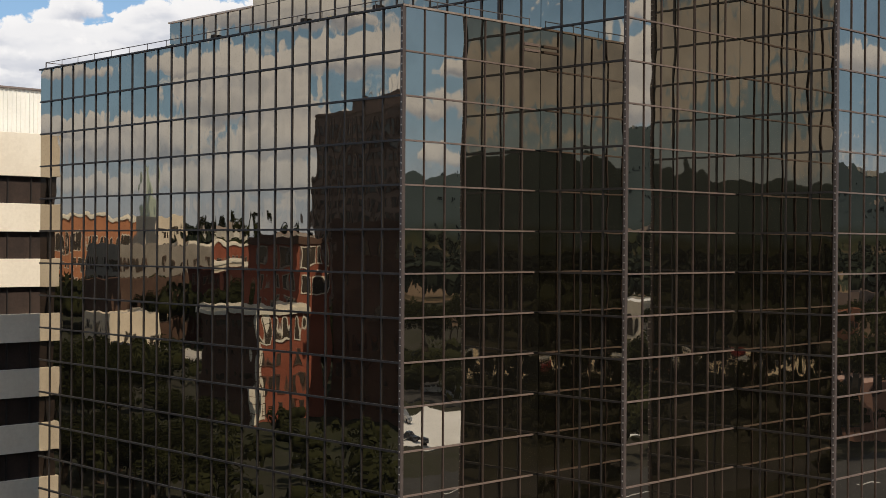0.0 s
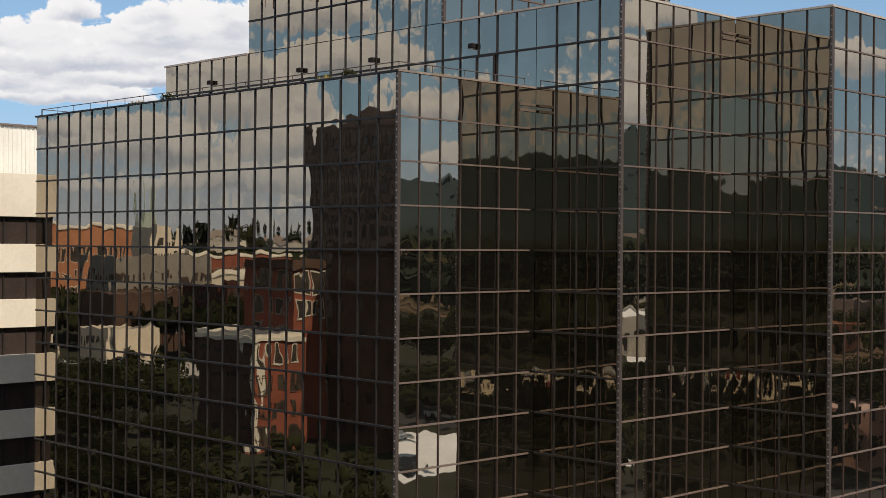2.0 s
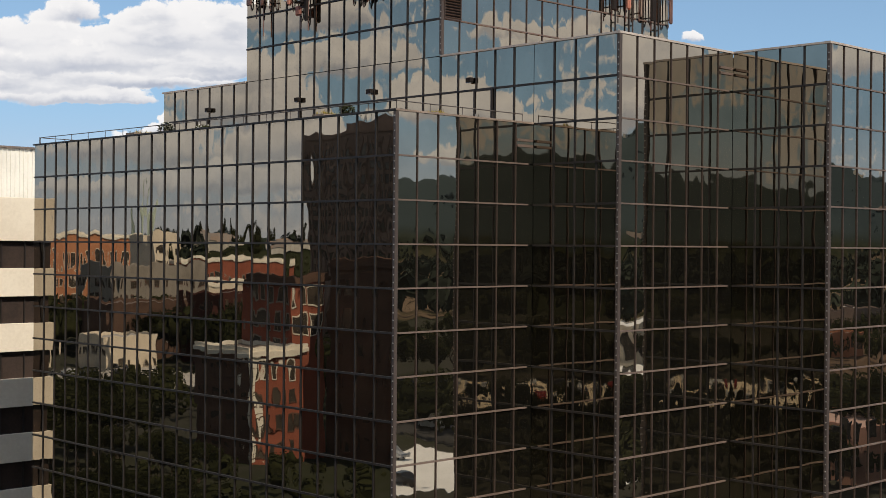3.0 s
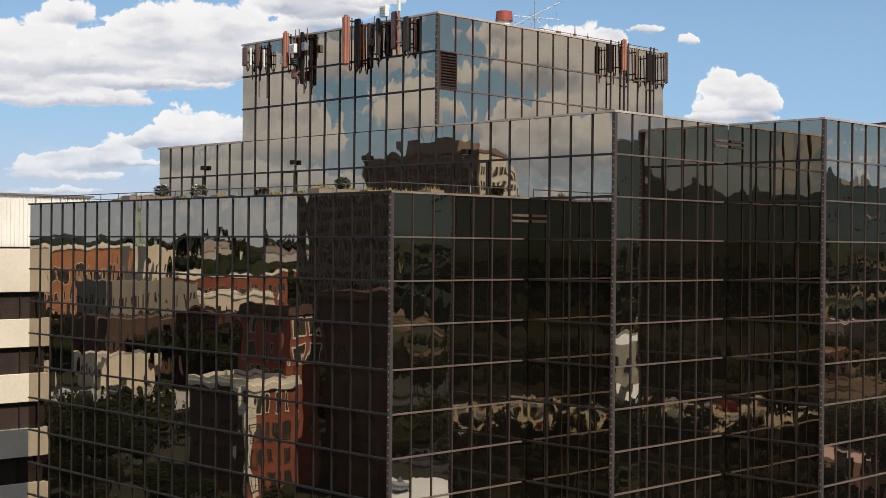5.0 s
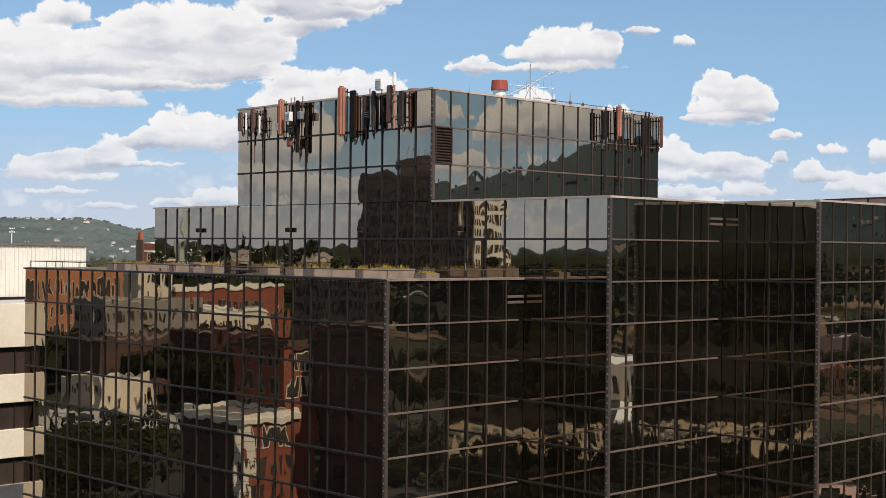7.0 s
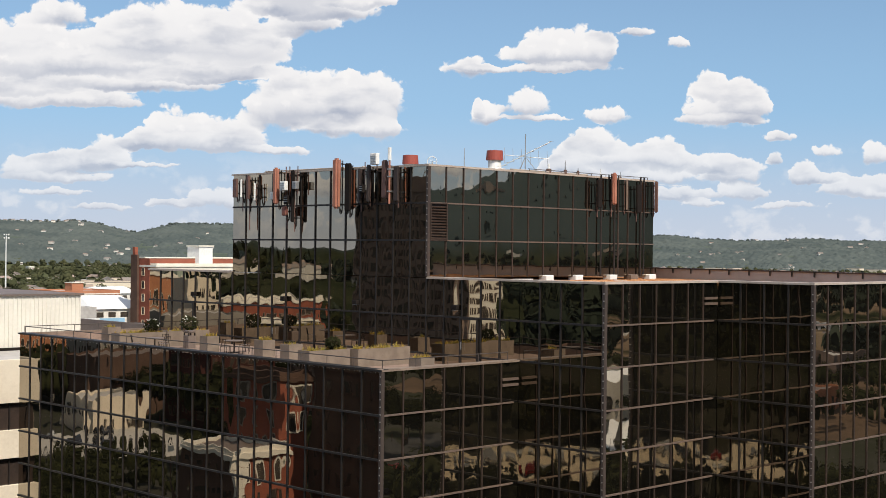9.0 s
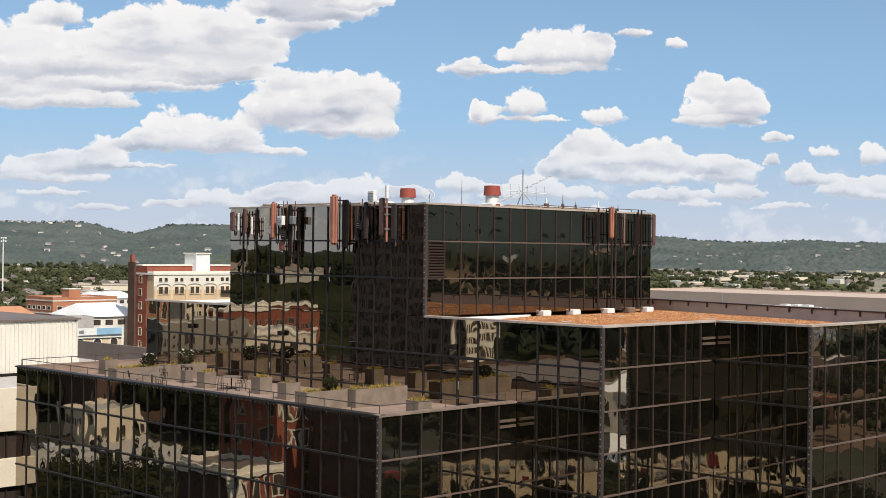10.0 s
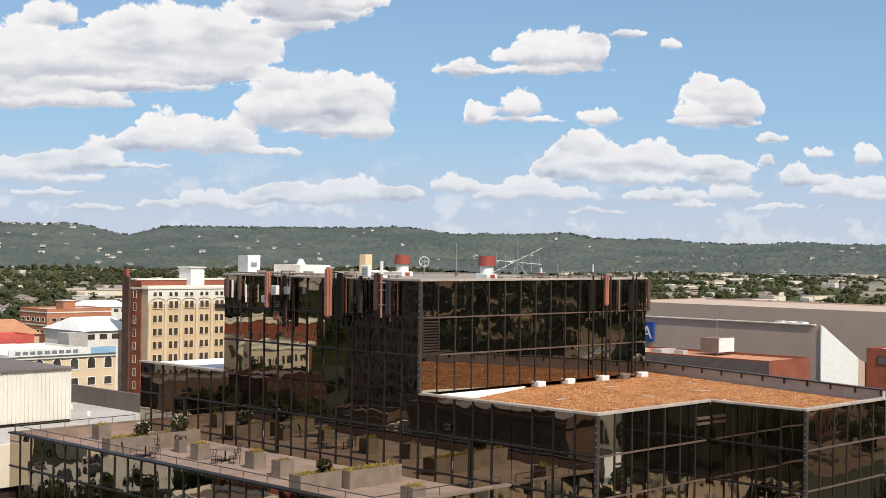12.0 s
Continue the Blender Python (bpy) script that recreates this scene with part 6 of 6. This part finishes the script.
def canopy():
    """The closed woods on the ridge: a sheet of rounded crowns over the ground."""
    rng = np.random.default_rng(8)
    ring = np.arange(2880, 4240, 4.4)
    bear = np.arange(-22.0, 22.0, 0.064)
    g = np.array([[ground_height(*polar(r, b)) for b in bear[::6]] for r in ring[::6]])
    rows, cols = np.arange(len(ring)) / 6, np.arange(len(bear)) / 6
    rows, cols = np.minimum(rows, g.shape[0] - 1.001), np.minimum(cols, g.shape[1] - 1.001)
    i, j = rows.astype(int)[:, None], cols.astype(int)[None]
    u, v = (rows - rows.astype(int))[:, None], (cols - cols.astype(int))[None]
    z = (g[i, j] * (1 - u) + g[i + 1, j] * u) * (1 - v) + (g[i, j + 1] * (1 - u) + g[i + 1, j + 1] * u) * v
    crown = np.zeros_like(z)
    n = 34000
    ci, cj, hh, rr = rng.integers(0, len(ring), n), rng.integers(0, len(bear), n), rng.uniform(2.5, 5.5, n) * rng.choice((0.7, 1, 1, 1.4), n), rng.uniform(1.0, 2.2, n)
    for a, b, h, r in zip(ci, cj, hh, rr):
        a0, a1, b0, b1 = max(0, a - 3), min(len(ring), a + 4), max(0, b - 3), min(len(bear), b + 4)
        q = 1 - ((np.arange(a0, a1)[:, None] - a) ** 2 + (np.arange(b0, b1)[None] - b) ** 2) / (r * r)
        crown[a0:a1, b0:b1] = np.maximum(crown[a0:a1, b0:b1], h * np.sqrt(np.maximum(q, 0)))
    glade = np.array([[noise.noise((r / 90, b * 0.6, 2.2)) for b in bear[::4]] for r in ring[::4]])
    glade = np.kron(glade, np.ones((4, 4)))[:len(ring), :len(bear)]
    z = z + np.where(glade > 0.42, -3.0, crown) + 0.4
    a = np.radians(45 - bear)[None]
    x, y = -41 + ring[:, None] * np.cos(a), -45 + ring[:, None] * np.sin(a)
    verts = np.stack([x, y, z], axis=2).reshape(-1, 3)
    w = len(bear)
    k = (np.arange(len(ring) - 1)[:, None] * w + np.arange(w - 1)[None]).ravel()
    faces = np.stack([k, k + w, k + w + 1, k + 1], axis=1)
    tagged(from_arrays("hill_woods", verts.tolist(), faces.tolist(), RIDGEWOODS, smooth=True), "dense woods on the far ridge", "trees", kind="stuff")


canopy()
crest = []
for _ in range(520):
    x, y = polar(rnd.uniform(4030, 4160), rnd.uniform(-20.5, 20.5))
    crest.append((x, y, ground_height(x, y) - 1, rnd.uniform(8, 15)))
woods("crest_trees", "uneven trees along the crest of the ridge", crest, RIDGEWOODS, 26, 2, 0.12)
mid = []
while len(mid) < 3600:
    b, r = rnd.uniform(-22, 22), 520 + 2300 * rnd.random() ** 0.75
    x, y = polar(r, b)
    if noise.noise((x / 130, y / 130, 5.0)) > (0.0 if b < 0 else -0.12):
        mid.append((x, y, ground_height(x, y) - 0.5, rnd.uniform(*((8, 14) if b < 0 else (6, 11))) * rnd.choice((0.7, 1, 1, 1.3))))
while len(mid) < 3720:
    x, y = polar(rnd.uniform(480, 1500), rnd.uniform(-19.5, -11.5))
    mid.append((x, y, ground_height(x, y) - 0.5, rnd.uniform(9, 15)))
woods("valley_trees", "scattered trees across the valley", mid, WOODS, 64, 2, 0.10)
grove = []
while len(grove) < 420:
    if len(grove) < 150:
        x, y = polar(rnd.uniform(500, 780), rnd.uniform(-18.5, -12.5))
    elif len(grove) < 260:
        x, y = rnd.uniform(-132, -60), rnd.uniform(176, 300)
        if -121 < x < -78 and 160 < y < 226 or 221 < y < 239:
            continue
    elif len(grove) < 350:
        x, y = rnd.uniform(-170, -130), rnd.uniform(238, 261)
        if -161 < x < -132 and y > 245:
            continue
    else:
        x, y = rnd.uniform(-420, -190), rnd.uniform(330, 620)
    grove.append((x, y, ground_height(x, y), rnd.uniform(10, 16)))
while len(grove) < 590:
    x, y = polar(rnd.uniform(270, 640), 180 + rnd.uniform(-22, 22))
    grove.append((x, y, 0.0, rnd.uniform(9, 15)))
while len(grove) < 680:
    grove.append((rnd.uniform(-125, -56), rnd.choice((rnd.uniform(-66, -49), rnd.uniform(-26, -8))), 0.0, rnd.uniform(2, 3.4)))
while len(grove) < 850:
    grove.append((rnd.uniform(204, 420), rnd.uniform(-240, -112), 0.0, rnd.uniform(5, 10)))
while len(grove) < 910:
    grove.append((rnd.uniform(-53, -19), rnd.uniform(16, 82), 0.0, rnd.uniform(3.0, 5.5)))
while len(grove) < 1030:
    x, y = rnd.uniform(-190, -58), rnd.uniform(-180, -62)
    far, along = (108 - x - y) / 1.414, (y - x + 30) / 1.414
    if 130 < far < 266 and -8 < along < 92 and (far > 222 or rnd.random() < 0.9):
        continue
    grove.append((x, y, 0.0, rnd.uniform(7, 12)))
while len(grove) < 1190:
    x, y = rnd.uniform(60, 152), rnd.uniform(-112, -49)
    if x < 84 and y < -54:
        continue
    grove.append((x, y, 0.0, rnd.uniform(4.5, 8)))
while len(grove) < 1560:
    x, y = rnd.uniform(-112, -22), rnd.uniform(-112, -16)
    if -41 < y < -32 or math.hypot(x + 41, y + 45) < 9 or (108 - x - y) / 1.414 > 212:
        continue
    grove.append((x, y, 0.0, rnd.uniform(2.0, 4.0)))
while len(grove) < 1620:
    grove.append((rnd.uniform(-104, -58), rnd.uniform(124, 163), 0.0, rnd.uniform(4, 7)))
woods("grove", "groves of broad trees in the valley", grove[:150], WOODS, 110, 2, 0.085)
woods("grove", "dark groves of broad trees between the blocks", grove[150:], LEAF, 90, 1, 0.075)
side = []
while len(side) < 13000:
    b = rnd.choice((rnd.uniform(-125, -60), rnd.uniform(60, 125), rnd.uniform(60, 125), rnd.uniform(150, 210)))
    r = 430 + 2000 * rnd.random() ** 1.1
    x, y = polar(r, b)
    if 420 < x < 920 and -570 < y < -226 and (y > -340 or rnd.random() < 0.4):
        continue
    if 66 < b < 96 and r < 1250 and rnd.random() < 0.6:
        continue
    if r > 1100 or noise.noise((x / 150, y / 150, 8.0)) > -0.25:
        side.append((x, y, ground_height(x, y), rnd.uniform(9, 17)))
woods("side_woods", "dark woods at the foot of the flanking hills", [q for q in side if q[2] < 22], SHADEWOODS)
woods("side_woods", "flanking hill woods with blue haze in their colour", [(q[0], q[1], q[2], q[3] * 0.7) for q in side if q[2] >= 22][::9], SLOPEWOODS)


def house(k):
    t = thing("house", "small pale gabled house in the valley", "house", group="valley houses")
    w, d, h = 5 + k, 4 + 0.5 * k, 3.2 + 0.8 * k
    part("wall", box(bmesh.new(), -w, -d, -1, w, d, h), HOUSEWALL, t)
    bm = bmesh.new()
    v = [bm.verts.new(p) for p in ((-w - 0.4, -d - 0.4, h), (w + 0.4, -d - 0.4, h), (w + 0.4, d + 0.4, h), (-w - 0.4, d + 0.4, h), (-w - 0.4, 0, h + 2.6), (w + 0.4, 0, h + 2.6))]
    for f in ((0, 1, 5, 4), (2, 3, 4, 5), (1, 2, 5), (3, 0, 4), (3, 2, 1, 0)):
        bm.faces.new([v[i] for i in f])
    part("roof", bm, SHINGLE, t)
    return t


HOUSES = [house(k) for k in range(3)]


def upright_tree():
    """A tall narrow tree."""
    rng = random.Random(77)
    t = thing("tree", "tall narrow dark tree on a far knoll", "tree", group="knoll trees")
    part("trunk", tube(bmesh.new(), (0, 0, 0), (0, 0, 9), 0.35, 0.1, 8), BARK, t)
    bm = bmesh.new()
    for k in range(16):
        z = 2.5 + k * 0.72
        wide = 2.1 * math.sin(math.pi * min(0.97, 0.12 + k / 17)) ** 0.7
        leaves(bm, (rng.uniform(-0.5, 0.5), rng.uniform(-0.5, 0.5), z), wide, 70, 0.5, rng)
    part("crown", bm, LEAF, t)
    return t


first = upright_tree()
for k, off in enumerate((0, 6, 10, 17, 21, 25, 33, 38, 42, -14, -30, 60)):
    x, y = -418 - off * 0.72, 624 - off * 0.70 + (k * 7 % 5) * 4
    m = pose(x, y, ground_height(x, y) - 0.3, 0, 0, k * 50) @ Matrix.Scale(0.75 + 0.1 * (k * 3 % 5), 4)
    if k == 0:
        first.matrix_basis = m
    else:
        copy_thing(first, Matrix.Identity(4)).matrix_basis = m
for k in range(9):
    x, y = -392 - k * 9.0, 590 + (k * 5 % 4) * 9 - k * 6.0
    copy_thing(HOUSES[k % 3], pose(x, y, ground_height(x, y) + 0.5, 0, 0, k * 20 % 50))


def store(k):
    t = thing("store", "long flat-roofed store in the valley", "building", group="valley stores")
    w, d, h = (9, 15, 22)[k], (7, 9, 11)[k], (5, 6, 7)[k]
    part("wall", box(bmesh.new(), -w, -d, -1, w, d, h), (HOUSEWALL, TAUPE, CREAM)[k], t)
    part("roof", box(bmesh.new(), -w + 0.4, -d + 0.4, h + 0.004, w - 0.4, d - 0.4, h + 0.3), (WHITEROOF, PALEROOF, SHINGLE)[k], t)
    part("band", box(bmesh.new(), -w + 1, -d - 0.1, 1.0, w - 1, -d - 0.004, 3.0), PANE, t)
    return t


STORES = [store(k) for k in range(3)]
for i in range(230):
    b, r = rnd.uniform(-21, 21), 620 + 3300 * rnd.random()
    x, y = polar(r, b)
    m = pose(x, y, ground_height(x, y), 0, 0, rnd.uniform(0, 360))
    if i < 3:
        HOUSES[i].matrix_basis = m
    else:
        copy_thing(HOUSES[i % 3], m)
for i in range(70):
    x, y = polar(rnd.uniform(520, 1500), rnd.uniform(-19, -11))
    copy_thing((HOUSES, STORES)[i % 2][i % 3], pose(x, y, ground_height(x, y) + (3.0 if i % 2 == 0 else 0.5), 0, 0, rnd.uniform(0, 360)))
for i in range(34):
    x, y = polar(rnd.uniform(3000, 4050), rnd.uniform(-18, 18) if i % 2 else rnd.uniform(-18, -2))
    copy_thing(HOUSES[i % 3], pose(x, y, ground_height(x, y) + 2.4, 0, 0, rnd.uniform(-60, 60)))
for i in range(290):
    b = rnd.uniform(-21, 21) if i < 130 else rnd.uniform(2, 21) if i < 235 else rnd.choice((rnd.uniform(-120, -70), rnd.uniform(70, 120)))
    r = (640 if b < 2 else 760) + 2300 * rnd.random()
    x, y = polar(r, b)
    m = pose(x, y, ground_height(x, y), 0, 0, rnd.choice((0, 90)) + rnd.uniform(-8, 8))
    if i < 3:
        STORES[i].matrix_basis = m
    else:
        copy_thing(STORES[i % 3], m @ Matrix.Diagonal((rnd.uniform(0.5, 1.1), rnd.uniform(0.5, 0.9), rnd.uniform(0.7, 1.1), 1)))
for i in range(16):
    x, y = polar(rnd.uniform(4000, 4090), -19 + i * 0.27 + rnd.uniform(-0.12, 0.12))
    copy_thing(HOUSES[i % 3], pose(x, y, ground_height(x, y) + 3.2, 0, 0, rnd.uniform(-60, 60))).scale = (0.8, 0.8, 0.9)
